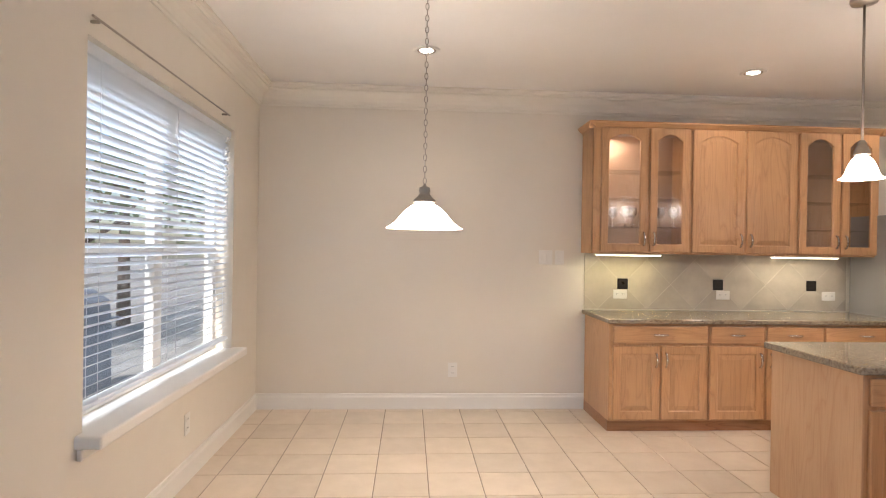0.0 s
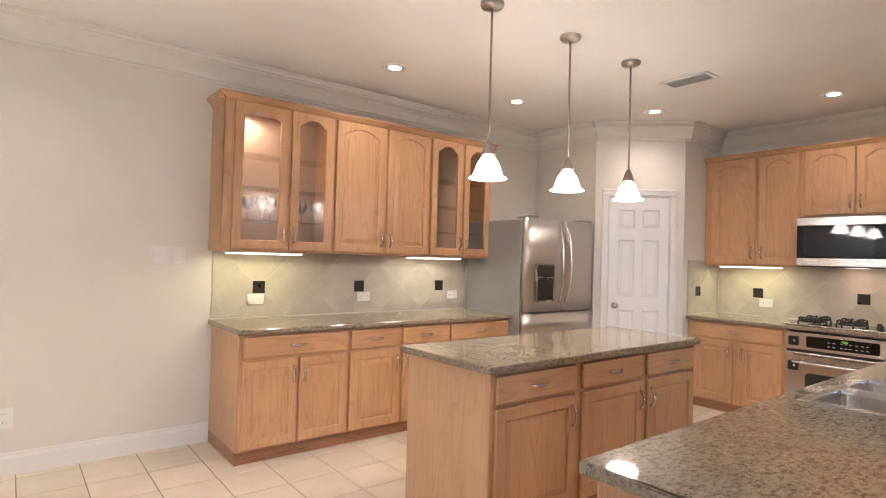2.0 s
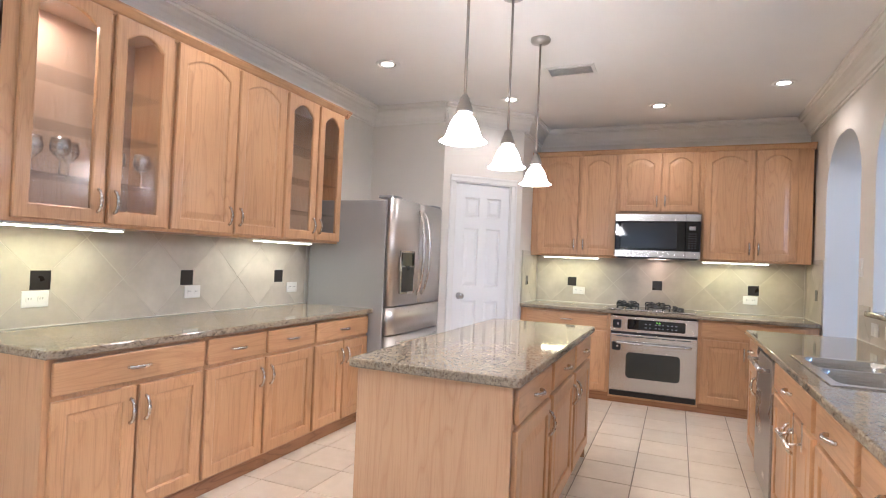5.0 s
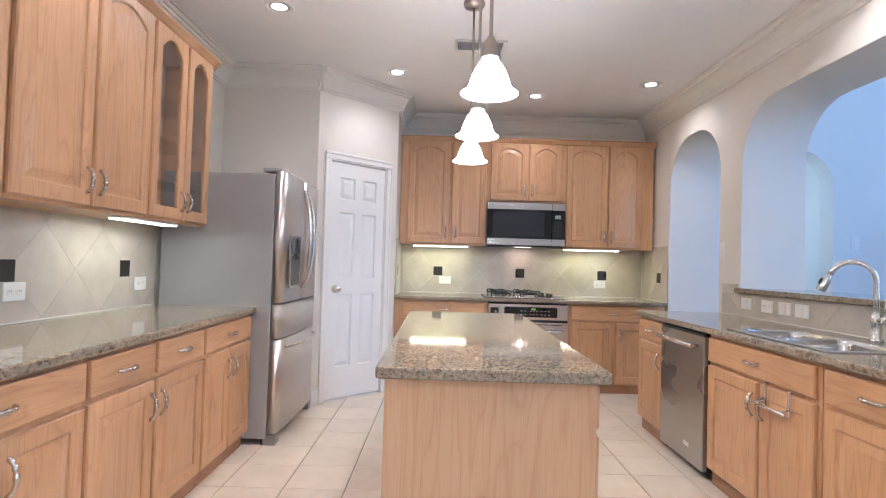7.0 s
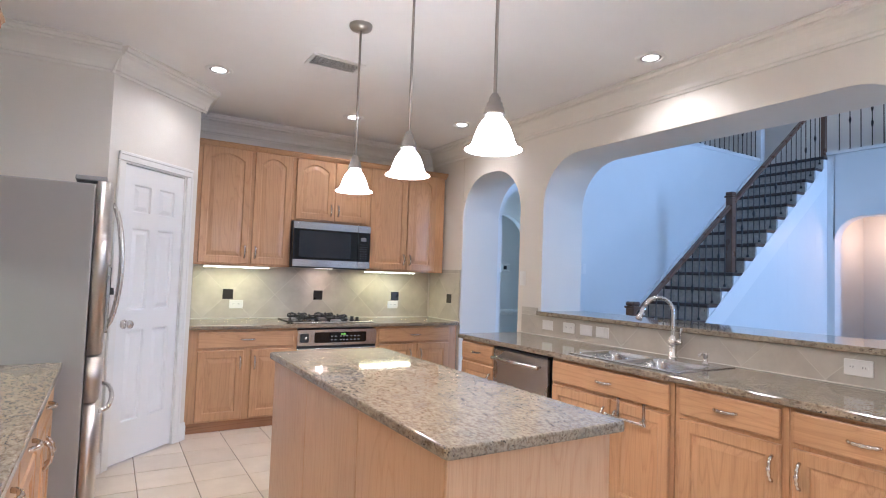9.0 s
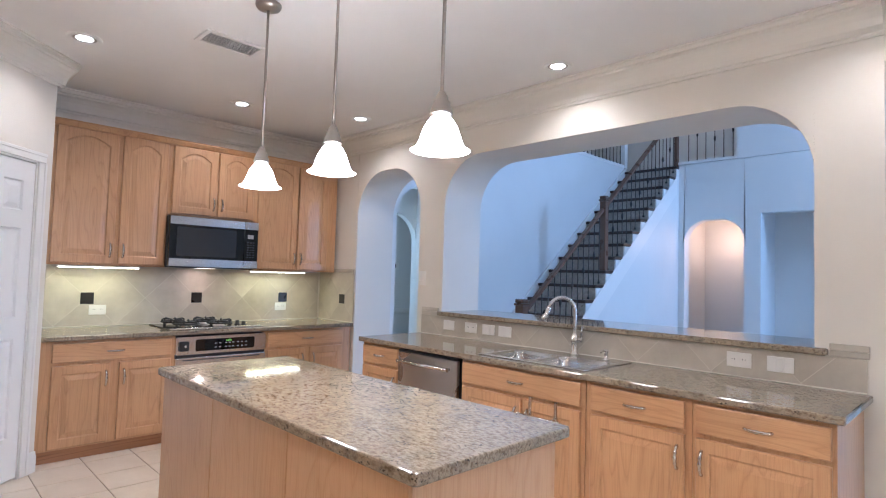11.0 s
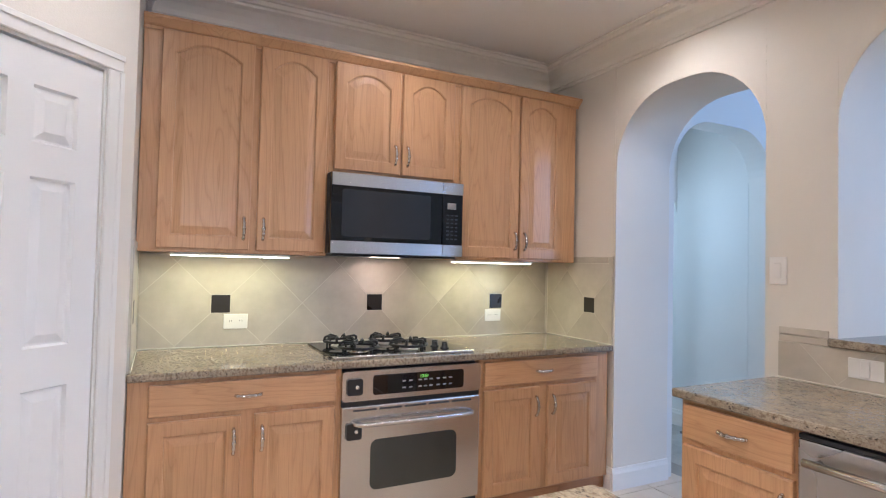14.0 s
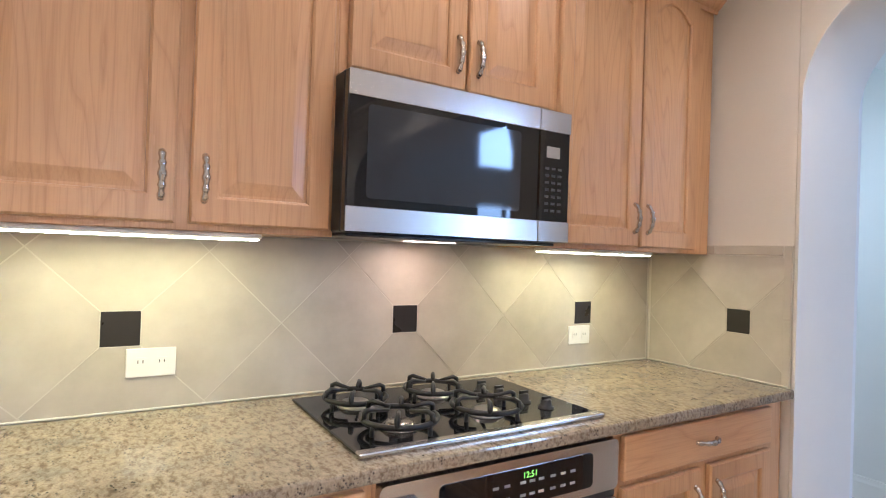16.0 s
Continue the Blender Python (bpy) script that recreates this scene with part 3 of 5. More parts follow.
def blinds():
    y0, y1, top, low = WIN[0] + 0.02, WIN[1] - 0.02, WIN[3] - 0.012, WIN[2] + 0.09
    x = W - 0.045
    root = thing("window_blind", "white horizontal slat blind lowered, slats open", "blind", pose(x, y0, low))
    w, h = y1 - y0, top - low
    part("headrail", bm_box(-0.03, 0.03, 0, w, h - 0.05, h, 0.004), SLAT, root)
    part("bottom_rail", bm_box(-0.025, 0.025, 0, w, -0.02, 0.0, 0.004), SLAT, root)
    bm = bmesh.new()
    c, s = math.cos(radians(26)), math.sin(radians(26))
    slab(bm, [(-0.025 * c, -0.025 * s), (0, 0.003), (0.025 * c, 0.025 * s), (0, 0.0005)], 0, w)
    me = to_mesh("slat", bm, SLAT)
    count = 34
    for k in range(count):
        ob = part("slat", me, None, root)
        ob.location = (0, 0, 0.02 + (h - 0.09) * k / (count - 1))
    for a in (0.12, w / 2, w - 0.12):
        bm = bmesh.new()
        for d in (-0.024, 0.024):
            sweep(bm, [(d, a, -0.01), (d, a, h - 0.04)], 0.0012, 5)
        part("ladder_cord", bm, SLAT, root)
    bm = bmesh.new()
    sweep(bm, [(0.032, w - 0.08, h - 0.05), (0.034, w - 0.08, h - 0.75)], 0.004, 6)
    part("tilt_wand", bm, PLATE, root)


blinds()
rod = thing("curtain_rod", "thin dark metal rod above the window", "curtain rod", pose(W, WIN[0] - 0.03, 2.285))
bm = bmesh.new()
sweep(bm, [(0.035, 0.0, 0.0), (0.035, 1.62, 0.0)], 0.005, 8)
part("rod", bm, NICKEL, rod)
for a in (0.05, 1.57):
    part("bracket", bm_box(0.0, 0.035, a - 0.006, a + 0.006, -0.012, 0.0, 0.002), NICKEL, rod)


# ---- cabinets ----
def inner_outline(x0, x1, z0, z1, arch, seg=10):
    """Panel outline, counter-clockwise; arch is the rise of the arched top."""
    out = [(x0, z0), (x1, z0)]
    if not arch:
        return out + [(x1, z1), (x0, z1)]
    sh = 0.009
    zs = z1 - arch
    out += [(x1, zs), (x1 - sh, zs + 0.004)]
    for k in range(1, seg):
        u = k / seg
        x = x1 - sh - (x1 - x0 - 2 * sh) * u
        out.append((x, zs + 0.004 + (arch - 0.004) * (1 - (2 * u - 1) ** 2)))
    return out + [(x0 + sh, zs + 0.004), (x0, zs)]


def inset(loop, d):
    cx = sum(p[0] for p in loop) / len(loop)
    cz = (min(p[1] for p in loop) + max(p[1] for p in loop)) / 2
    hx, hz = max(abs(p[0] - cx) for p in loop), max(abs(p[1] - cz) for p in loop)
    return [(cx + (p[0] - cx) * (1 - d / hx), cz + (p[1] - cz) * (1 - d / hz)) for p in loop]


def door_mesh(w, h, arch, glazed, stile=0.056):
    """A frame-and-panel door lying in x, z with its face towards -y and its back at 0."""
    bm = bmesh.new()
    t = 0.020
    loop = inner_outline(stile, w - stile, stile + 0.004, h - (stile if not arch else 0.045), arch)
    outer = []
    n = len(loop)
    for k, (x, z) in enumerate(loop):
        if k == 0:
            outer.append((0, 0))
        elif k == 1:
            outer.append((w, 0))
        elif k == 2:
            outer.append((w, h if not arch else h * 0.9))
        elif k == n - 1:
            outer.append((0, h if not arch else h * 0.9))
        elif k == 3 and arch:
            outer.append((w, h))
        elif k == n - 2 and arch:
            outer.append((0, h))
        else:
            outer.append((x, h))

    def ring(pts, y):
        return [bm.verts.new((x, y, z)) for x, z in pts]

    def join(a, b):
        for k in range(len(a)):
            j = (k + 1) % len(a)
            bm.faces.new((a[k], a[j], b[j], b[k]))

    o_in = [(min(max(x, 0.005), w - 0.005), min(max(z, 0.005), h - 0.005)) for x, z in outer]
    back, edge, face, r1 = ring(outer, 0), ring(outer, -t + 0.006), ring(o_in, -t), ring(loop, -t)
    join(back, edge), join(edge, face), join(face, r1)
    r1b = ring(inset(loop, 0.006), -t + 0.004)
    join(r1, r1b)
    if glazed:
        r2 = ring(inset(loop, 0.006), 0)
        join(r1b, r2), join(r2, back)
    else:
        r2, r3, r4 = ring(inset(loop, 0.007), -t + 0.010), ring(inset(loop, 0.014), -t + 0.010), ring(inset(loop, 0.045), -t + 0.003)
        join(r1b, r2), join(r2, r3), join(r3, r4)
        bm.faces.new(r4)
        bm.faces.new(back[::-1])
    return bm, loop


def handle_mesh():
    """A cast bar pull with a swelling in the middle; upright, standing off -y."""
    bm = bmesh.new()
    pts, radii = [], []
    L = 0.104
    for k in range(25):
        u = k / 24
        z = (u - 0.5) * L
        pts.append((0, -0.027 * math.sin(math.pi * u) ** 0.5, z))
        radii.append(0.0058 + sum(a * math.exp(-((u - c) / w) ** 2) for a, c, w in ((0.0044, 0.5, 0.10), (0.0034, 0.26, 0.06), (0.0034, 0.74, 0.06), (0.0030, 0.06, 0.06), (0.0030, 0.94, 0.06))))
    sweep(bm, pts, radii, 8)
    for z in (-L / 2, L / 2):
        bmesh.ops.create_uvsphere(bm, u_segments=8, v_segments=6, radius=0.0075, matrix=Matrix.Translation((0, -0.002, z)))
    for f in bm.faces:
        f.smooth = True
    return to_mesh("handle", bm, PULL)


HANDLE = handle_mesh()


def handle(parent, x, y, z, level=False):
    ob = part("handle", HANDLE, None, parent, "satin nickel bar pull")
    ob.matrix_local = pose(x, y, z, 0, 90 if level else 0, 0)
    return ob


def add_door(root, x0, x1, z0, z1, arch=0.0, glazed=False, pull=None, pull_z="low"):
    bm, loop = door_mesh(x1 - x0, z1 - z0, arch, glazed)
    d = part("door", bm, OAK, root, "oak glass door with arched frame" if glazed else ("arched raised-panel oak door" if arch else "raised-panel oak door"))
    d.location = (x0, -0.0015, z0)
    if glazed:
        bm = bmesh.new()
        slab(bm, inset(loop, 0.003), -0.010, -0.007)
        part("pane", bm, CLEAR, d, "clear glass pane").visible_shadow = False
    w = x1 - x0
    if pull:
        hx = 0.030 if pull == "left" else w - 0.030
        handle(d, hx, -0.020, 0.105 if pull_z == "low" else z1 - z0 - 0.105)
    return d


def add_drawer(root, x0, x1, z0, z1, pull=True):
    d = part("drawer_front", bm_box(0, x1 - x0, -0.020, 0, 0, z1 - z0, 0.006, 2), OAKH, root, "slab oak drawer front")
    d.location = (x0, -0.0015, z0)
    if pull:
        handle(d, (x1 - x0) / 2, -0.020, (z1 - z0) / 2, True)
    return d


def base_unit(label, m, w, drawers, doors, depth=0.585, group="base cabinets", toe=True, hollow=False):
    """A floor cabinet; drawers (x0, x1, pull), doors (x0, x1, side of the pull). Its face frame stands at y 0."""
    root = thing("base_cabinet", label, "cabinet", m, group)
    part("body", bm_box(0, w, 0.0, depth, 0.123, 0.69 if hollow else COUNTER - 0.036, 0.002), OAK, root)
    if hollow:
        part("face_rail", bm_box(0, w, 0.0, 0.018, 0.6902, COUNTER - 0.036), OAK, root)
    if toe:
        part("toe_kick", bm_box(0, w, 0.022, depth, FZ, 0.122), OAKD, root, "reddish oak toe board, shade put into its colour")
    for x0, x1, pull in drawers:
        add_drawer(root, x0, x1, 0.713, 0.843, pull)
    for x0, x1, side in doors:
        add_door(root, x0, x1, 0.135, 0.692, 0.0, False, side, "high")
    return root


def upper_unit(label, m, w, z0, z1, doors, arch=0.055, glazed=False, depth=0.29, group="wall cabinets"):
    root = thing("wall_cabinet", label, "cabinet", m, group)
    if glazed:
        for name, args in (("side_panel", (0, 0.02, 0.0, depth, z0, z1)), ("side_panel", (w - 0.02, w, 0.0, depth, z0, z1)),
                           ("bottom_panel", (0.0201, w - 0.0201, 0.0, depth, z0, z0 + 0.02)), ("top_panel", (0.0201, w - 0.0201, 0.0, depth, z1 - 0.05, z1)),
                           ("back_panel", (0.0201, w - 0.0201, depth - 0.012, depth, z0 + 0.0201, z1 - 0.0501)),
                           ("bottom_rail", (0.0201, w - 0.0201, -0.001, 0.018, z0 + 0.001, z0 + 0.035)), ("top_rail", (0.0201, w - 0.0201, -0.001, 0.018, z1 - 0.06, z1 - 0.001))):
            part(name, bm_box(*args), OAK if "side" in name or "rail" in name else OAKI, root)
        for p, q in zip([(0, 0.0)] + [(d[0], d[1]) for d in doors], [(d[0], d[1]) for d in doors] + [(w, w)]):
            if q[0] - p[1] > 0.004:
                part("stile", bm_box(max(p[1] - 0.014, 0.0), min(q[0] + 0.014, w), -0.0012, 0.0178, z0 + 0.0012, z1 - 0.0012), OAK, root)
        for k in range(3):
            z = z0 + 0.215 + k * (z1 - z0 - 0.2) * 0.27
            part("shelf", bm_box(0.022, w - 0.022, 0.022, depth - 0.015, z, z + 0.006), SHELFG, root, "clear glass shelf").visible_shadow = False
    else:
        part("body", bm_box(0, w, 0.0, depth, z0, z1, 0.002), OAK, root)
    for x0, x1, side in doors:
        add_door(root, x0, x1, z0 + 0.016, z1 - 0.035, arch, glazed, side, "low")
    return root


def cab_crown(label, runs):
    root = thing("oak_trim", label, "moulding", kind="structure")
    prof = [(0, -0.045), (0.008, -0.045), (0.010, -0.032), (0.020, -0.026), (0.040, -0.006), (0.046, 0.0), (0.046, 0.012), (0.0, 0.012)]
    for p0, p1, n in runs:
        bm = bmesh.new()
        strip(bm, [(d, 2.44 + h) for d, h in prof], (*p0, 0), (*p1, 0), (*n, 0))
        part("moulding", bm, OAKH, root)


def slab_top(name, label, x0, x1, y0, y1, hole=None, z=COUNTER, t=0.034, r=0.0):
    bm = bmesh.new()
    if hole:
        def loops(zz):
            o = [bm.verts.new(p) for p in ((x0, y0, zz), (x1, y0, zz), (x1, y1, zz), (x0, y1, zz))]
            h = [bm.verts.new(p) for p in ((hole[0], hole[2], zz), (hole[1], hole[2], zz), (hole[1], hole[3], zz), (hole[0], hole[3], zz))]
            return o, h
        (o1, h1), (o0, h0) = loops(z), loops(z - t)
        for k in range(4):
            j = (k + 1) % 4
            bm.faces.new((o1[k], o1[j], h1[j], h1[k])), bm.faces.new((o0[k], o0[j], h0[j], h0[k]))
            bm.faces.new((o1[k], o1[j], o0[j], o0[k])), bm.faces.new((h1[k], h1[j], h0[j], h0[k]))
        edges = [e for e in bm.edges if all(v in o1 or v in o0 for v in e.verts)]
        bmesh.ops.bevel(bm, geom=edges, offset=0.007, segments=2, affect="EDGES", profile=0.5)
    else:
        if r:
            slab(bm, rounded(x0, x1, y0, y1, r, 4), z - t, z, "z")
            edges = [e for e in bm.edges if abs(e.verts[0].co.z - e.verts[1].co.z) < 1e-6]
            bmesh.ops.bevel(bm, geom=edges, offset=0.007, segments=2, affect="EDGES", profile=0.5)
        else:
            box(bm, x0, x1, y0, y1, z - t, z, 0.007, 2)
    return tagged(part(name, bm, STONE), label, "countertop")


# north run
NF = 4.71
up_l = "honey oak wall cabinet with arched glass doors and glass shelves"
upper_unit("honey oak wall cabinet, arched glass doors, lit inside", pose(1.81, NF, 0), 0.81, 1.385, 2.44, [(0.062, 0.446, "right"), (0.468, 0.795, "left")], 0.052, True)
upper_unit("honey oak wall cabinet with two arched raised-panel doors", pose(2.62, NF, 0), 0.91, 1.385, 2.44, [(0.014, 0.448, "right"), (0.474, 0.898, "left")], 0.055)
upper_unit(up_l, pose(3.53, NF, 0), 0.71, 1.385, 2.44, [(0.014, 0.360, "right"), (0.380, 0.690, "left")], 0.062, True)
cab_crown("honey oak crown strip along the wall cabinets", [((1.765, NF - 0.002), (4.285, NF - 0.002), (0, -1)), ((1.812, NF - 0.04), (1.812, N), (-1, 0)), ((4.238, NF - 0.04), (4.238, N), (1, 0))])
NB = 4.40
base_l = "honey oak base cabinet with a drawer above raised-panel doors"
base_unit(base_l, pose(1.85, NB, 0), 0.77, [(0.025, 0.755, True)], [(0.025, 0.385, "right"), (0.400, 0.755, "left")])
base_unit(base_l, pose(2.62, NB, 0), 0.445, [(0.012, 0.430, True)], [(0.008, 0.430, "right")])
base_unit(base_l, pose(3.065, NB, 0), 0.465, [(0.012, 0.452, True)], [(0.008, 0.452, "left")])
base_unit(base_l, pose(3.53, NB, 0), 0.675, [(0.012, 0.665, True)], [(0.010, 0.335, "right"), (0.350, 0.665, "left")])
slab_top("countertop", "polished speckled beige granite countertop on the base cabinets", 1.825, 4.225, 4.355, N - 0.001)

# east run, facing west
EF, EB = 6.20, 5.895
upper_unit("honey oak wall cabinet with two tall arched doors", pose(EF, 3.636, 0, 0, 0, -90), 0.860, 1.385, 2.44, [(0.075, 0.480, "right"), (0.510, 0.845, "left")], 0.055)
upper_unit("short honey oak wall cabinet above the microwave", pose(EF, 2.776, 0, 0, 0, -90), 0.760, 1.822, 2.44, [(0.025, 0.392, "right"), (0.405, 0.730, "left")], 0.055)
upper_unit("honey oak wall cabinet with two tall arched doors", pose(EF, 2.016, 0, 0, 0, -90), 0.880, 1.385, 2.44, [(0.015, 0.425, "right"), (0.437, 0.765, "left")], 0.055)
cab_crown("honey oak crown strip along the wall cabinets over the range", [((EF - 0.002, 3.638), (EF - 0.002, 1.124), (-1, 0))])
base_unit(base_l, pose(EB, 3.636, 0, 0, 0, -90), 0.860, [(0.075, 0.838, True)], [(0.075, 0.430, "right"), (0.485, 0.838, "left")])
base_unit(base_l, pose(EB, 2.016, 0, 0, 0, -90), 0.892, [(0.018, 0.795, True)], [(0.018, 0.380, "right"), (0.435, 0.792, "left")])
slab_top("countertop", "polished speckled beige granite countertop under the cooktop", 5.850, E - 0.001, S + 0.001, 3.638)

# island
ISX0, ISX1, ISY0, ISY1 = 2.385, 4.285, 2.700, 3.402
island = thing("kitchen_island", "honey oak island cabinet with drawers and doors on one side", "cabinet", pose(2.425, 2.740, 0))
IW, ID = 1.830, 0.635
part("body", bm_box(0.012, IW - 0.012, 0.0, ID - 0.012, 0.123, COUNTER - 0.037), OAK, island)
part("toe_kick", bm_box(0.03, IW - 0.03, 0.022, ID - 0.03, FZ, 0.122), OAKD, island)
PANEL_TOP = COUNTER - 0.037
for name, args in (("end_panel", (0, 0.0115, -0.004, ID, FZ, PANEL_TOP)), ("end_panel", (IW - 0.0115, IW, -0.004, ID, FZ, PANEL_TOP)),
                   ("back_panel", (0.0125, 0.626, ID - 0.0115, ID + 0.001, FZ, PANEL_TOP)), ("back_panel", (0.630, 1.241, ID - 0.0115, ID + 0.001, FZ, PANEL_TOP)), ("back_panel", (1.245, IW - 0.0125, ID - 0.0115, ID + 0.001, FZ, PANEL_TOP))):
    part(name, bm_box(*args, 0.0015), OAKP, island, "plain oak veneer panel")
for a, b, side in ((0.030, 0.600, "right"), (0.656, 1.215, "right"), (1.267, 1.810, "left")):
    add_drawer(island, a, b, 0.713, 0.843)
    add_door(island, a, b, 0.135, 0.692, 0.0, False, side, "high")
slab_top("countertop", "polished speckled beige granite island top", ISX0, ISX1, ISY0, ISY1, None, COUNTER, 0.036, 0.02)

# peninsula, facing north
PF = 1.715
base_unit(base_l, pose(4.875, PF, 0, 0, 0, 180), 0.445, [(0.020, 0.432, True)], [(0.020, 0.432, "right")])
base_unit("honey oak sink cabinet with false drawer front and two doors", pose(3.815, PF, 0, 0, 0, 180), 0.895, [(0.015, 0.872, True)], [(0.015, 0.480, "right"), (0.505, 0.872, "left")], hollow=True)
base_unit(base_l, pose(2.915, PF, 0, 0, 0, 180), 0.545, [(0.035, 0.515, True)], [(0.035, 0.515, "right")])
base_unit(base_l, pose(2.368, PF, 0, 0, 0, 180), 0.545, [(0.018, 0.530, True)], [(0.018, 0.530, "left")])
SINK = (2.965, 3.685, 1.305, 1.660)
slab_top("countertop", "polished speckled beige granite countertop with sink cutout", 1.79, 4.892, S + 0.001, 1.757, SINK)
slab_top("bar_top", "raised granite bar ledge in the serving opening", 1.965, 4.662, 0.600, 1.150, None, 1.092, 0.034, 0.02)


# ---- backsplash ----
def clip(poly, nx, nz, d):
    """Keeps the part of a polygon where nx * x + nz * z <= d."""
    out = []
    for k, p in enumerate(poly):
        q = poly[(k + 1) % len(poly)]
        a, b = nx * p[0] + nz * p[1] - d, nx * q[0] + nz * q[1] - d
        if a <= 0:
            out.append(p)
        if (a < 0 < b) or (b < 0 < a):
            t = a / (a - b)
            out.append((p[0] + (q[0] - p[0]) * t, p[1] + (q[1] - p[1]) * t))
    return out


PITCH = 0.2132


def backsplash(label, m, width, z0, z1, dark_at, border_top=None, borders=(), darks=True, mid=1.122):
    """Diagonal tiles on a wall; local x along the wall, face towards -y, 10 mm proud. dark_at: where one dark inset sits."""
    root = thing("backsplash", label, "backsplash", m, kind="structure")
    part("grout_bed", bm_box(0, width, 0.0015, 0.0105, z0, border_top or z1), SPGROUT, root)
    part("caulk", bm_box(0.002, width - 0.002, -0.006, -0.0015, z0, z0 + 0.006, 0.0015), CAULK, root, "pale caulk bead")
    g = 0.0017
    lo, hi = -int(dark_at / PITCH) - 2, int((width - dark_at) / PITCH) + 3
    for i in range(lo, hi):
        for n in range(-3, 4):
            if (i + n) % 2 == 0:
                continue
            cx, cz, r = dark_at + PITCH * i, mid + PITCH * n, PITCH - g * 1.4
            poly = [(cx + r, cz), (cx, cz + r), (cx - r, cz), (cx, cz - r)]
            for nx, nz, d in ((-1, 0, -g), (1, 0, width - g), (0, -1, -z0 - g), (0, 1, z1 - g)):
                poly = clip(poly, nx, nz, d)
                if len(poly) < 3:
                    break
            if len(poly) < 3:
                continue
            if darks:
                for di, dn in ((1, 0), (-1, 0), (0, 1), (0, -1)):
                    if (n + dn) == 0 and (i + di) % 4 == 0:
                        poly = clip(poly, di, dn, di * cx + dn * cz + PITCH - 0.0475 - g)
            area = 0.5 * abs(sum(p[0] * q[1] - q[0] * p[1] for p, q in zip(poly, poly[1:] + poly[:1])))
            if len(poly) < 3 or area < 2e-4:
                continue
            bm = bmesh.new()
            slab(bm, poly, 0.0, 0.006)
            part("tile", bm, SPLASH, root)
    if darks:
        for i in range(lo, hi):
            x = dark_at + PITCH * i
            if i % 4 == 0 and 0.0475 < x < width - 0.0475:
                part("inset_tile", bm_box(x - 0.0465, x + 0.0465, -0.001, 0.006, mid - 0.0465, mid + 0.0465, 0.001), DARKT, root, "small dark accent tile")
    for x0, x1, a, b in borders:
        part("border_tile", bm_box(x0 + g, x1 - g, -0.001, 0.006, a + g, b - g, 0.0015), SPLASH, root, "beige edging tile")
    return root


sp = "beige diagonal ceramic tile backsplash with small dark insets"
backsplash(sp, pose(1.845, N, 0), 2.365, COUNTER + 0.001, 1.384, 2.182 - 1.845)
backsplash(sp, pose(E, 3.628, 0, 0, 0, -90), 2.497, COUNTER + 0.001, 1.384, 3.628 - 3.246)
backsplash(sp, pose(E - 0.012, S - 0.0, 0, 0, 0, 180), 0.618, COUNTER + 0.001, 1.384, 0.418, 1.425,
           [(0.0, 0.31, 1.386, 1.424), (0.31, 0.585, 1.386, 1.424), (0.587, 0.617, 1.15, 1.424), (0.587, 0.617, COUNTER, 1.15)])
backsplash(sp, pose(5.870, 3.630, 0), 0.618, COUNTER + 0.001, 1.384, 0.20, 1.425,
           [(0.0, 0.031, COUNTER, 1.15), (0.0, 0.031, 1.15, 1.424), (0.033, 0.31, 1.386, 1.424), (0.31, 0.617, 1.386, 1.424)])
backsplash("beige diagonal ceramic tile backsplash under the bar ledge", pose(4.870, S - 0.0, 0, 0, 0, 180), 3.06, COUNTER + 0.001, 1.055, 0.45, None, [], False)
for x0, x1 in ((4.666, 4.870), (1.80, 1.96)):
    r = thing("backsplash", "beige tile edging beside the bar ledge", "backsplash", pose(x1, S - 0.0, 0, 0, 0, 180), kind="structure")
    w = x1 - x0
    part("border_tile", bm_box(0.002, w - 0.002, 0, 0.0105, 1.088, 1.118, 0.0015), SPLASH, r)
    part("tile", bm_box(0.002, w - 0.002, 0.001, 0.0105, 1.057, 1.086, 0.0015), SPLASH, r)


# ---- outlets and switches ----
def wall_plate(name, label, category, m, w=0.078, h=0.122, kind="outlet", level=False, gangs=1):
    root = thing(name, label, category, m)
    if level:
        w, h = h, w
    part("plate", bm_box(-w / 2, w / 2, -0.006, 0, -h / 2, h / 2, 0.003, 2), PLATE, root)
    if kind == "outlet":
        for s in (-1, 1):
            c = (s * 0.026, 0) if level else (0, s * 0.026)
            bm = bmesh.new()
            slab(bm, rounded(c[0] - 0.016, c[0] + 0.016, c[1] - 0.014, c[1] + 0.014, 0.008, 3), -0.008, -0.0055)
            sock = part("socket", bm, PLATE, root)
            for dx in (-0.006, 0.006):
                part("slot", bm_box(c[0] + dx - 0.0012, c[0] + dx + 0.0012, -0.0086, -0.0078, c[1] - 0.001, c[1] + 0.007), SLOT, sock)
    elif kind == "switch":
        for k in range(gangs):
            x = (k - (gangs - 1) / 2) * 0.046
            part("rocker", bm_box(x - 0.016, x + 0.016, -0.010, -0.0055, -0.033, 0.033, 0.002), PLATE, root)
    return root


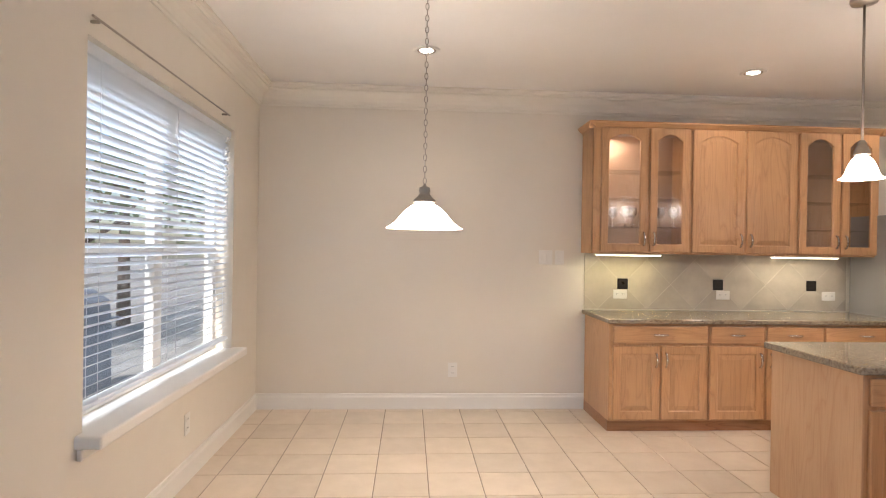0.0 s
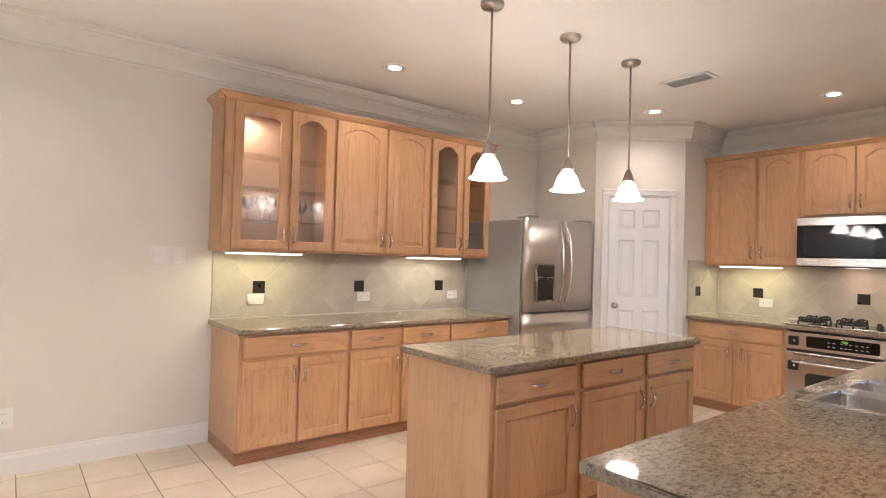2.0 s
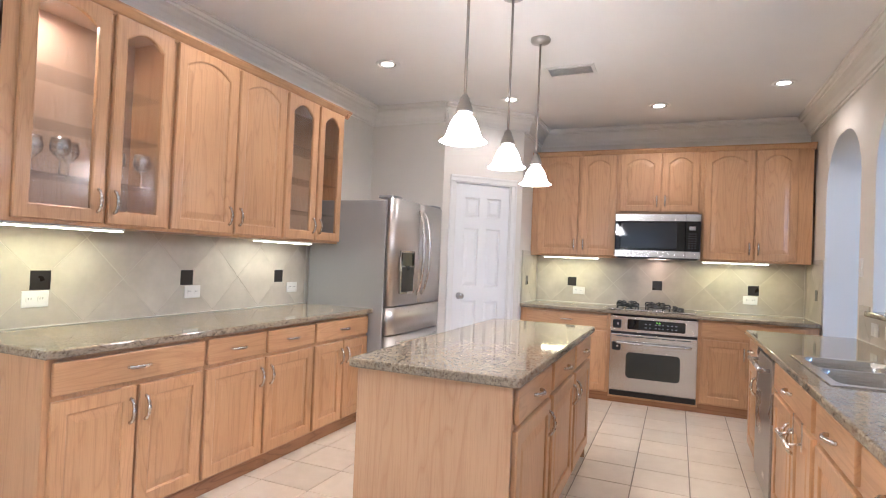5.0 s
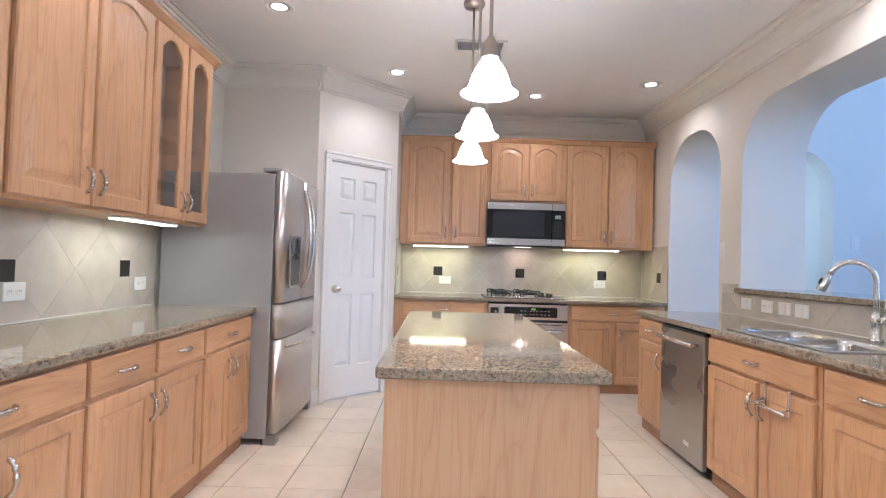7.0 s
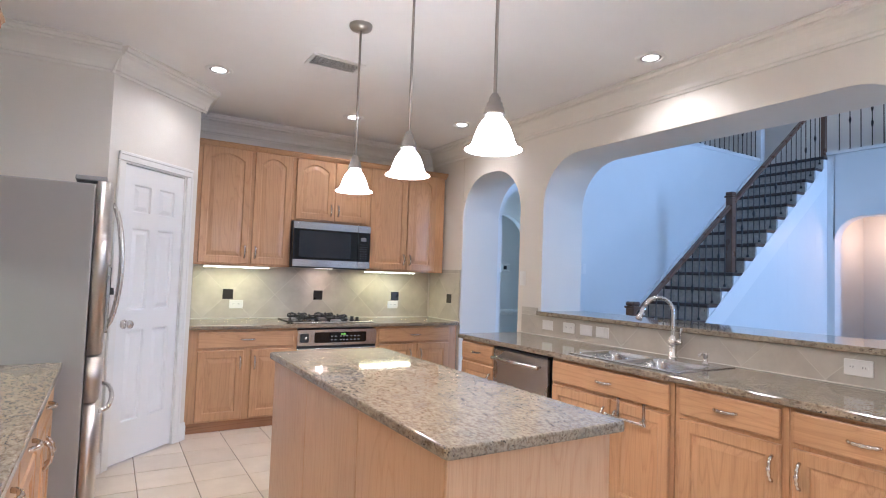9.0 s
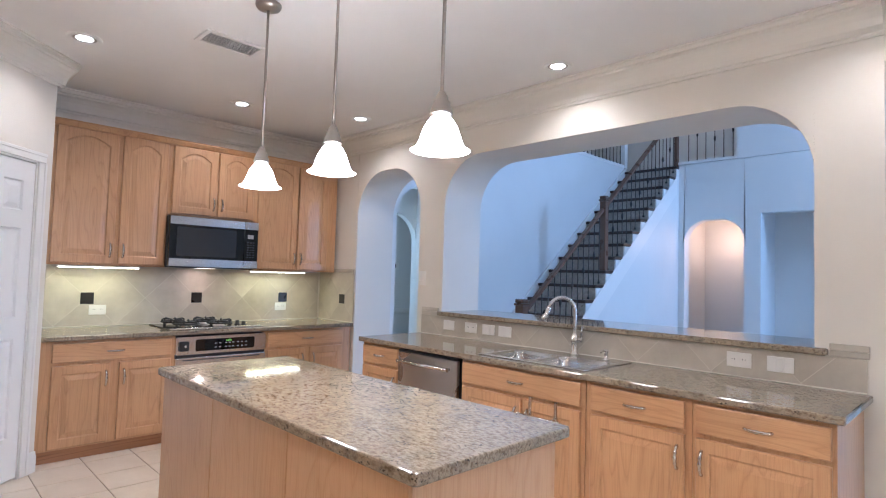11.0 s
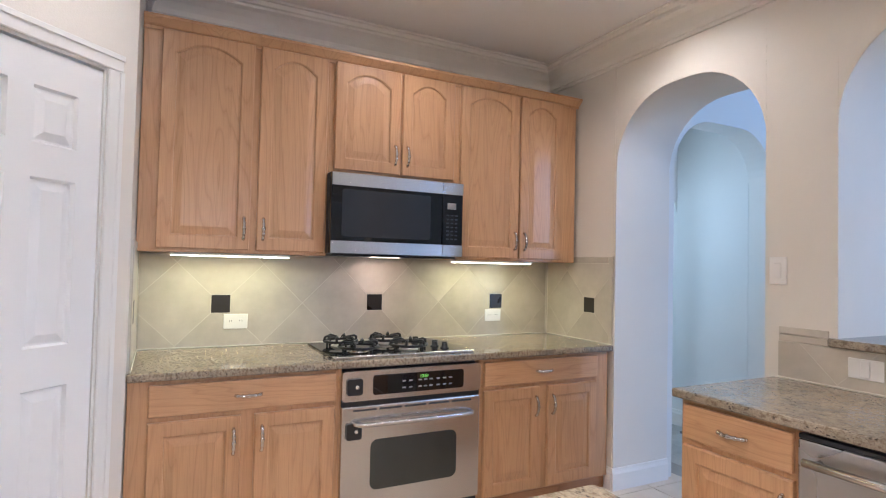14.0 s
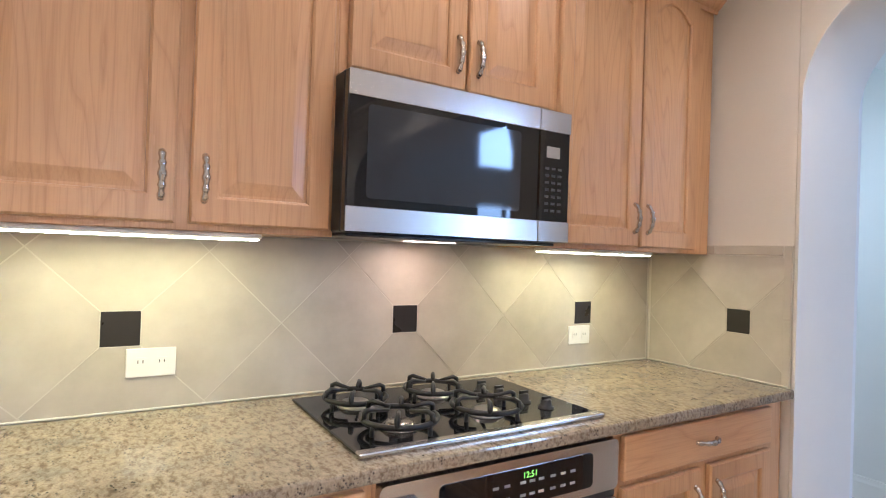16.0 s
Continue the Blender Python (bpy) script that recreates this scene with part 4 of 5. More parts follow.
for x in (2.159, 3.078, 4.044):
    wall_plate("outlet", "white double outlet on the tiled backsplash", "outlet", pose(x, N - 0.001, 1.033), level=True)
for y in (3.171, 1.565):
    wall_plate("outlet", "white double outlet on the tiled backsplash", "outlet", pose(E - 0.001, y, 1.029, 0, 0, -90), level=True)
for x, kind in ((4.531, "switch"), (4.29, "outlet"), (4.11, "switch"), (3.95, "switch"), (2.358, "outlet"), (2.164, "switch")):
    wall_plate("outlet" if kind == "outlet" else "switch", "white %s plate below the bar ledge" % kind, kind, pose(x, S + 0.001, 0.988, 0, 0, 180), kind=kind, level=True)
wall_plate("outlet", "white wall outlet above the baseboard", "outlet", pose(0.717, N + 0.0095, 0.372))
wall_plate("outlet", "white wall outlet below the window", "outlet", pose(W + 0.0005, 3.581, 0.374, 0, 0, 90))
wall_plate("light_switch", "white double light switch beside the cabinets", "switch", pose(1.504, N + 0.0095, 1.341), w=0.118, kind="switch", gangs=2)
wall_plate("light_switch", "white single light switch beside the cabinets", "switch", pose(1.625, N + 0.0095, 1.341), kind="switch")
wall_plate("light_switch", "white light switch beside the arched doorway", "switch", pose(4.875, S - 0.0095, 1.360, 0, 0, 180), kind="switch")
wall_plate("light_switch", "white light switch on the stair wall", "switch", pose(LE - 0.0005, -0.62, 1.50, 0, 0, -90), kind="switch")
wall_plate("outlet", "white outlet in the arched passage", "outlet", pose(6.37, -0.4195, 0.40, 0, 0, 180))
thermostat = thing("thermostat", "white wall thermostat with dark display", "thermostat", pose(7.1495, -0.44, 1.497, 0, 0, -90))
part("case", bm_box(-0.065, 0.065, -0.025, 0, -0.05, 0.05, 0.006, 2), PLATE, thermostat)
part("display", bm_box(-0.042, 0.012, -0.027, -0.0245, -0.022, 0.028, 0.001), BLACKP, thermostat)


# ---- pantry door ----
def pantry_door():
    m = pose(5.203, 4.233, 0, 0, 0, DROT)
    trim = thing("door_trim", "white moulded door casing", "trim", m, kind="structure")
    bm = bmesh.new()
    for a, b, c, d in ((DOORW0 - 0.058, DOORW0 + 0.004, FZ, 2.036), (DOORW1 - 0.004, DOORW1 + 0.058, FZ, 2.036)):
        box(bm, a, b, -0.014, -0.0005, c, d, 0.004)
        box(bm, a + (0.0 if a < 0.3 else 0.040), a + (0.020 if a < 0.3 else 0.062), -0.020, -0.0135, c, d, 0.003)
    box(bm, DOORW0 - 0.058, DOORW1 + 0.058, -0.014, -0.0005, 2.037, 2.094, 0.004)
    box(bm, DOORW0 - 0.058, DOORW1 + 0.058, -0.020, -0.0135, 2.076, 2.098, 0.003)
    part("casing", bm, WHITE, trim)
    bm = bmesh.new()
    for a, b in ((DOORW0, DOORW0 + 0.012), (DOORW1 - 0.012, DOORW1)):
        box(bm, a + 0.0005, b - 0.0005, 0.001, 0.089, FZ, 2.028)
    box(bm, DOORW0 + 0.001, DOORW1 - 0.001, 0.001, 0.089, 2.028, 2.039)
    part("jamb", bm, WHITE, trim)
    w, h = DOORW1 - DOORW0 - 0.030, 1.966
    door = thing("door_1", "closed white six-panel pantry door with satin knob", "door", m @ pose(DOORW0 + 0.015, 0.006, FZ + 0.014), kind="structure")
    bm = bmesh.new()
    sx, gap = 0.088, 0.078
    pw = (w - 2 * sx - gap) / 2
    rows = ((0.260, 0.865), (1.000, 1.550), (1.660, 1.845))
    xs = sorted({0.0, sx, sx + pw, sx + pw + gap, w - sx, w})
    zs = sorted({0.0, h} | {z for r in rows for z in r})
    vert = {}

    def v(x, y, z):
        return vert.setdefault((round(x, 4), round(y, 4), round(z, 4)), bm.verts.new((x, y, z))) if (round(x, 4), round(y, 4), round(z, 4)) not in vert else vert[(round(x, 4), round(y, 4), round(z, 4))]

    for x0, x1 in zip(xs, xs[1:]):
        for z0, z1 in zip(zs, zs[1:]):
            panel = abs(x1 - x0 - pw) < 1e-6 and any(abs(z0 - r[0]) < 1e-6 for r in rows)
            if not panel:
                bm.faces.new((v(x0, 0, z0), v(x1, 0, z0), v(x1, 0, z1), v(x0, 0, z1)))
                continue
            loops = [((x0, z0), (x1, z0), (x1, z1), (x0, z1), 0.0)]
            for d, y in ((0.007, 0.013), (0.014, 0.013), (0.040, 0.003)):
                loops.append(((x0 + d, z0 + d), (x1 - d, z0 + d), (x1 - d, z1 - d), (x0 + d, z1 - d), y))
            for a, b in zip(loops, loops[1:]):
                for k in range(4):
                    j = (k + 1) % 4
                    bm.faces.new((v(*(a[k][0], a[4], a[k][1])), v(a[j][0], a[4], a[j][1]), v(b[j][0], b[4], b[j][1]), v(b[k][0], b[4], b[k][1])))
            a = loops[-1]
            bm.faces.new([v(p[0], a[4], p[1]) for p in a[:4]])
    back = [bm.verts.new(p) for p in ((0, 0.036, 0), (w, 0.036, 0), (w, 0.036, h), (0, 0.036, h))]
    bm.faces.new(back[::-1])
    edge = [v(0, 0, 0), v(w, 0, 0), v(w, 0, h), v(0, 0, h)]
    for k in range(4):
        j = (k + 1) % 4
        bm.faces.new((edge[j], edge[k], back[k], back[j]))
    part("leaf", bm, DOORW, door)
    bm = bmesh.new()
    lathe(bm, [(0.0, 0.0), (0.030, 0.0), (0.031, 0.006), (0.014, 0.010), (0.011, 0.030), (0.020, 0.036), (0.028, 0.048), (0.027, 0.058), (0.017, 0.066), (0.0, 0.067)], 20)
    knob = part("knob", bm, CHROME, door, "satin nickel door knob")
    knob.matrix_local = pose(0.062, -0.0005, 0.910, 90, 0, 0)
    for z in (0.18, 0.96, 1.76):
        bm = bmesh.new()
        lathe(bm, [(0.0, -0.045), (0.006, -0.045), (0.006, 0.045), (0.0, 0.045)], 8, w + 0.006, -0.004)
        part("hinge", bm, WHITE, door, "painted hinge")


pantry_door()


# ---- fridge ----
def fridge():
    x0, x1, yf = 4.213, 5.165, 4.195
    w = x1 - x0
    root = thing("refrigerator", "stainless french-door refrigerator with dispenser and two drawers", "refrigerator", pose(x0, yf, 0))
    part("body", bm_box(0, w, 0.075, 0.775, 0.08, 1.735, 0.006, 2), GREY, root, "grey textured steel case")
    part("kick_grille", bm_box(0.02, w - 0.02, 0.085, 0.12, FZ, 0.079), BLACKP, root)

    def front(name, a, b, z0, z1, label, bulge=0.012):
        bm = bmesh.new()
        pts = [(a + 0.004, 0.070)]
        n = 10
        for k in range(n + 1):
            u = k / n
            x = a + (b - a) * u
            e = min(u, 1 - u) * (b - a)
            y = 0.012 - bulge * math.sin(math.pi * (x - 0) / w) + (0.012 * (1 - min(1, e / 0.02)) ** 2)
            pts.append((x, y))
        pts.append((b - 0.004, 0.070))
        slab(bm, pts, z0, z1, "z")
        for f in bm.faces:
            f.smooth = abs(f.normal.z) < 0.5
        return part(name, bm, STEELZ, root, label)

    mid = w / 2
    left = front("door", 0.002, mid - 0.003, 0.925, 1.752, "stainless door with water dispenser")
    right = front("door", mid + 0.003, w - 0.002, 0.925, 1.752, "plain stainless door")
    top = front("drawer", 0.002, w - 0.002, 0.702, 0.912, "shallow stainless drawer")
    low = front("drawer", 0.002, w - 0.002, 0.115, 0.690, "deep stainless freezer drawer")
    for d, x, lean in ((left, mid - 0.045, -0.012), (right, mid + 0.045, 0.012)):
        bm = bmesh.new()
        pts, rad = [], []
        for k in range(15):
            u = k / 14
            pts.append((x + lean * math.sin(math.pi * u), 0.004 - 0.062 * math.sin(math.pi * u) ** 0.55, 1.0 + 0.69 * u))
            rad.append(0.011 + 0.003 * math.sin(math.pi * u))
        sweep(bm, pts, rad, 8)
        part("handle", bm, CHROME, d, "bowed brushed steel handle")
    for x in (0.30, w - 0.30):
        bm = bmesh.new()
        lathe(bm, [(0.0, 0.0), (0.007, 0.0), (0.006, 0.004), (0.0, 0.005)], 10)
        stud = part("stud", bm, CHROME, top, "bare handle stud")
        stud.matrix_local = pose(x, 0.004, 0.865, 90, 0, 0)
    for d, z in ((low, 0.640),):
        bm = bmesh.new()
        pts = [(0.10 + (w - 0.20) * k / 14, 0.002 - 0.052 * math.sin(math.pi * k / 14) ** 0.4, z) for k in range(15)]
        sweep(bm, pts, 0.012, 8)
        part("handle", bm, CHROME, d, "bowed brushed steel handle")
    bm = bmesh.new()
    slab(bm, rounded(0.115, 0.360, 1.015, 1.355, 0.012, 3), -0.008, 0.004)
    part("dispenser", bm, STEELDW, left, "dark recessed water dispenser")
    part_c = bm_box(0.130, 0.345, -0.012, -0.0075, 1.235, 1.340, 0.002)
    part("dispenser_controls", part_c, BLACKG, left, "glossy black control strip")
    part("dispenser_recess", bm_box(0.135, 0.340, -0.0095, -0.0075, 1.03, 1.225, 0.001), BLACKP, left, "dark dispenser recess")
    bm = bmesh.new()
    lathe(bm, [(0.0, 1.20), (0.018, 1.20), (0.014, 1.235), (0.0, 1.235)], 10, 0.235, -0.012)
    part("spout", bm, BLACKP, left)
    part("hinge_cover", bm_box(0.02, 0.17, 0.03, 0.16, 1.752, 1.775, 0.005, 2), GREY, root)
    part("hinge_cover", bm_box(w - 0.17, w - 0.02, 0.03, 0.16, 1.752, 1.775, 0.005, 2), GREY, root)
    part("foot", bm_box(0.01, 0.09, 0.02, 0.10, FZ, 0.10, 0.006), GREY, root)
    part("foot", bm_box(w - 0.09, w - 0.01, 0.02, 0.10, FZ, 0.10, 0.006), GREY, root)


fridge()


# ---- microwave, oven, cooktop, dishwasher ----
def microwave():
    y0 = 2.780
    w, h = 0.757, 0.415
    root = thing("microwave", "stainless and black over-range microwave", "microwave", pose(6.105, y0, 1.398, 0, 0, -90))
    part("body", bm_box(0, w, 0.03, 0.385, 0.0, h + 0.003, 0.004), BLACKP, root, "black case")
    dw = 0.628
    door = part("door", bm_box(0, dw, 0, 0.029, 0.0, h, 0.004), BLACKG, root, "black glass door")
    for z0, z1 in ((h - 0.068, h - 0.001), (0.001, 0.066)):
        part("trim_band", bm_box(0.0005, dw - 0.0005, -0.004, -0.0001, z0, z1, 0.0015), STEEL, door, "brushed steel band")
    bm = bmesh.new()
    slab(bm, rounded(0.055, 0.555, 0.088, 0.330, 0.012, 3), -0.0012, 0.001)
    part("window", bm, MESHG, door, "dark mesh window")
    panel = part("control_panel", bm_box(dw + 0.001, w, 0, 0.029, 0.0, h, 0.004), BLACKG, root, "black control panel")
    for z0, z1 in ((h - 0.068, h - 0.001), (0.001, 0.066)):
        part("trim_band", bm_box(dw + 0.0015, w - 0.0005, -0.004, -0.0001, z0, z1, 0.0015), STEEL, panel, "brushed steel band")
    part("display", bm_box(dw + 0.030, dw + 0.085, -0.001, 0.001, 0.265, 0.300), GREY, panel, "grey display")
    for r in range(7):
        for c in range(3):
            part("key", bm_box(dw + 0.026 + c * 0.026, dw + 0.042 + c * 0.026, -0.0012, 0.001, 0.095 + r * 0.022, 0.103 + r * 0.022), SLOT, panel)
    part("vent_grille", bm_box(0.02, w - 0.02, 0.04, 0.36, -0.010, -0.0005, 0.002), BLACKP, root)
    part("light_lens", bm_box(0.30, 0.46, 0.20, 0.26, -0.0125, -0.0102), glow("hood_lens", (1.0, 0.75, 0.6), 5.0), root, "lit lamp lens")


microwave()


def text_bar(parent, words, x, y, z, size, material, turn=90):
    cu = bpy.data.curves.new("digits", "FONT")
    cu.body, cu.size, cu.extrude = words, size, 0.0003
    cu.materials.append(material)
    ob = new("digits", cu)
    ob.parent = parent
    ob.matrix_local = pose(x, y, z, turn, 0, 0)


def oven():
    w = 0.742
    root = thing("wall_oven", "stainless built-in oven under the counter", "oven", pose(5.876, 2.768, -0.017, 0, 0, -90))
    part("body", bm_box(0.012, w - 0.012, 0.030, 0.56, 0.12, 0.868, 0.003), BLACKP, root, "black oven case")
    bm = bmesh.new()
    slab(bm, rounded(0, w, 0.722, 0.862, 0.018, 4), -0.004, 0.029)
    panel = part("control_panel", bm, STEEL, root, "brushed steel control panel")
    bm = bmesh.new()
    slab(bm, rounded(0.150, 0.640, 0.745, 0.838, 0.014, 4), -0.006, -0.0035)
    part("display_panel", bm, BLACKG, panel, "black display glass")
    for k in range(2):
        for x in (0.30, 0.335, 0.385, 0.415, 0.445, 0.485, 0.52, 0.555):
            part("key", bm_box(x, x + 0.018, -0.0068, -0.0058, 0.766 + k * 0.032, 0.773 + k * 0.032), GREY, panel)
    text_bar(panel, "12:51", 0.392, -0.0068, 0.812, 0.022, DIGIT)
    for z in (0.790, 0.585):
        bm = bmesh.new()
        slab(bm, rounded(0.022, 0.096, z - 0.038, z + 0.038, 0.012, 4), -0.016, -0.0035)
        g = part("child_lock", bm, BLACKP, root, "black adhesive safety lock")
        bm = bmesh.new()
        lathe(bm, [(0.0, 0.0), (0.010, 0.0), (0.009, 0.006), (0.0, 0.007)], 12)
        b = part("button", bm, CHROME, g)
        b.matrix_local = pose(0.068, -0.0155, z, 90, 0, 0)
    part("shadow_gap", bm_box(0.004, w - 0.004, 0.004, 0.0285, 0.700, 0.721), BLACKP, root)
    door = part("door", bm_box(0, w, -0.004, 0.029, 0.178, 0.699, 0.008, 2), STEEL, root, "brushed steel oven door")
    for k in range(5):
        x = 0.055 + k * 0.130
        part("vent_slot", bm_box(x, x + 0.115, -0.0048, -0.0035, 0.674, 0.683), SLOT, door)
    bm = bmesh.new()
    slab(bm, rounded(0.145, 0.605, 0.300, 0.535, 0.035, 6), -0.0065, -0.0035)
    part("window", bm, OVENG, door, "dark glass oven window, reflections put into its grey")
    bm = bmesh.new()
    pts = [(0.055, -0.004, 0.620), (0.060, -0.030, 0.620), (0.075, -0.046, 0.620)] + [(0.075 + (w - 0.15) * k / 10, -0.046 - 0.010 * math.sin(math.pi * k / 10), 0.620) for k in range(1, 10)] + [(w - 0.075, -0.046, 0.620), (w - 0.060, -0.030, 0.620), (w - 0.055, -0.004, 0.620)]
    sweep(bm, pts, 0.011, 10)
    part("handle", bm, STEEL, door, "curved tubular steel handle")
    part("kick_panel", bm_box(0.005, w - 0.005, 0.012, 0.029, 0.125, 0.172, 0.003), BLACKP, root, "black lower vent strip")
    filler = thing("cabinet_filler", "oak rail and toe board under the oven", "cabinet", pose(EB, 2.776, 0, 0, 0, -90))
    part("rail", bm_box(0.0, 0.760, 0.0, 0.02, 0.090, 0.106), OAKH, filler)
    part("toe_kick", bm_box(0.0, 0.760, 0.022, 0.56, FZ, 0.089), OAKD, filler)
    part("stile", bm_box(0.0, 0.009, -0.0005, 0.02, 0.107, COUNTER - 0.036), OAK, filler)
    part("stile", bm_box(0.751, 0.760, -0.0005, 0.02, 0.107, COUNTER - 0.036), OAK, filler)


oven()


def grate(bm, x, y, z, r):
    ring = [(x + r * math.cos(2 * math.pi * k / 20), y + r * math.sin(2 * math.pi * k / 20), z) for k in range(21)]
    sweep(bm, ring, 0.0075, 6)
    for k in range(6):
        a = 2 * math.pi * (k + 0.5) / 6
        c, s = math.cos(a), math.sin(a)
        sweep(bm, [(x + r * c, y + r * s, z), (x + r * 0.98 * c, y + r * 0.98 * s, z + 0.020), (x + r * 0.85 * c, y + r * 0.85 * s, z + 0.026), (x + r * 0.30 * c, y + r * 0.30 * s, z + 0.020)], [0.0075, 0.0075, 0.0065, 0.0045], 6)
    for k in range(4):
        a = 2 * math.pi * (k + 0.25) / 4
        sweep(bm, [(x + r * math.cos(a), y + r * math.sin(a), z), (x + r * 1.02 * math.cos(a), y + r * 1.02 * math.sin(a), z - 0.028)], 0.006, 6)


def cooktop():
    root = thing("gas_cooktop", "black glass gas cooktop with cast iron grates", "cooktop", pose(5.905, 2.800, COUNTER))
    part("glass_top", bm_box(0.030, 0.525, -0.750, 0.0, 0.0005, 0.009, 0.002), BLACKG, root, "glossy black glass top")
    part("front_trim", bm_box(0.0, 0.0295, -0.752, 0.002, 0.0005, 0.014, 0.004, 2), STEEL, root, "brushed steel front edge")
    for x, y, r in ((0.145, -0.165, 0.098), (0.375, -0.140, 0.088), (0.150, -0.440, 0.098), (0.380, -0.400, 0.088)):
        bm = bmesh.new()
        grate(bm, x, y, 0.037, r)
        part("grate", bm, IRON, root, "round cast iron grate")
        bm = bmesh.new()
        lathe(bm, [(0.0, 0.009), (0.052, 0.009), (0.050, 0.014), (0.040, 0.016), (0.038, 0.024), (0.030, 0.027), (0.0, 0.028)], 24, x, y)
        part("burner", bm, STEELDW, root, "grey burner cap")
    for x, y in ((0.125, -0.640), (0.205, -0.620), (0.290, -0.590), (0.365, -0.575)):
        bm = bmesh.new()
        lathe(bm, [(0.024, 0.009), (0.024, 0.013), (0.017, 0.016), (0.016, 0.032), (0.012, 0.036), (0.0, 0.037)], 16, x, y)
        box(bm, x - 0.004, x + 0.004, y - 0.016, y + 0.016, 0.034, 0.044, 0.001)
        part("knob", bm, BLACKP, root, "black control knob")


cooktop()


def dishwasher():
    w = 0.590
    root = thing("dishwasher", "stainless dishwasher with bar handle", "dishwasher", pose(4.4265, 1.742, -0.016, 0, 0, 180))
    part("body", bm_box(0.006, w - 0.006, 0.032, 0.58, 0.10, 0.868), BLACKP, root)
    door = part("door", bm_box(0.003, w - 0.003, 0.0, 0.031, 0.105, 0.852, 0.006, 2), STEELDW, root, "brushed dark steel door")
    part("control_edge", bm_box(0.003, w - 0.003, 0.004, 0.031, 0.853, 0.868, 0.002), BLACKP, root)
    part("toe_panel", bm_box(0.006, w - 0.006, 0.075, 0.10, FZ + 0.016, 0.099), BLACKP, root)
    bm = bmesh.new()
    sweep(bm, [(0.045, -0.045, 0.795), (w - 0.045, -0.045, 0.795)], 0.013, 12)
    for x in (0.07, w - 0.07):
        sweep(bm, [(x, 0.0, 0.795), (x, -0.045, 0.795)], 0.009, 8)
    part("handle", bm, STEEL, door, "tubular steel handle")
    part("badge", bm_box(w * 0.60, w * 0.60 + 0.07, -0.002, 0.001, 0.190, 0.215, 0.001), PLATE, door, "small pale maker's badge")


dishwasher()


# ---- sink and faucet ----
def sink():
    x0, x1, y0, y1 = SINK
    root = thing("kitchen_sink", "double-bowl stainless sink set in granite", "sink", pose(0, 0, COUNTER))
    mid = x0 + (x1 - x0) * 0.52
    bm = bmesh.new()
    bowls = ((x0 + 0.012, mid - 0.012, y0 + 0.014, y1 - 0.014), (mid + 0.012, x1 - 0.012, y0 + 0.014, y1 - 0.014))
    box(bm, x0 - 0.026, x1 + 0.026, y0 - 0.150, bowls[0][2], 0.0005, 0.007, 0.003)
    box(bm, x0 - 0.026, x1 + 0.026, bowls[0][3], y1 + 0.024, 0.0005, 0.006, 0.002)
    for a, b in ((x0 - 0.026, bowls[0][0]), (bowls[0][1], bowls[1][0]), (bowls[1][1], x1 + 0.026)):
        box(bm, a, b, bowls[0][2], bowls[0][3], 0.0008, 0.0055)
    part("rim", bm, STEEL, root, "brushed steel rim")
    for a, b, c, d in bowls:
        bm = bmesh.new()
        loops = []
        for z, i, r in ((0.005, 0.0, 0.05), (-0.02, 0.004, 0.05), (-0.16, 0.012, 0.05), (-0.180, 0.022, 0.05), (-0.188, 0.045, 0.04)):
            loops.append([bm.verts.new((x, y, z)) for x, y in rounded(a + i, b - i, c + i, d - i, r, 4)])
        for p, q in zip(loops, loops[1:]):
            for k in range(len(p)):
                j = (k + 1) % len(p)
                bm.faces.new((p[k], p[j], q[j], q[k])).smooth = True
        bm.faces.new(loops[-1])
        corners = [bm.verts.new((x, y, 0.005)) for x, y in ((b, c), (b, d), (a, d), (a, c))]
        n = len(loops[0]) // 4
        for k in range(4):
            for j in range(n - 1):
                bm.faces.new((corners[k], loops[0][k * n + j], loops[0][k * n + j + 1]))
        bowl = part("bowl", bm, SINKM, root, "deep brushed steel bowl")
        bm = bmesh.new()
        lathe(bm, [(0.0, -0.186), (0.030, -0.186), (0.042, -0.184), (0.044, -0.1875)], 18, (a + b) / 2, (c + d) / 2)
        part("drain", bm, CHROME, bowl)


sink()


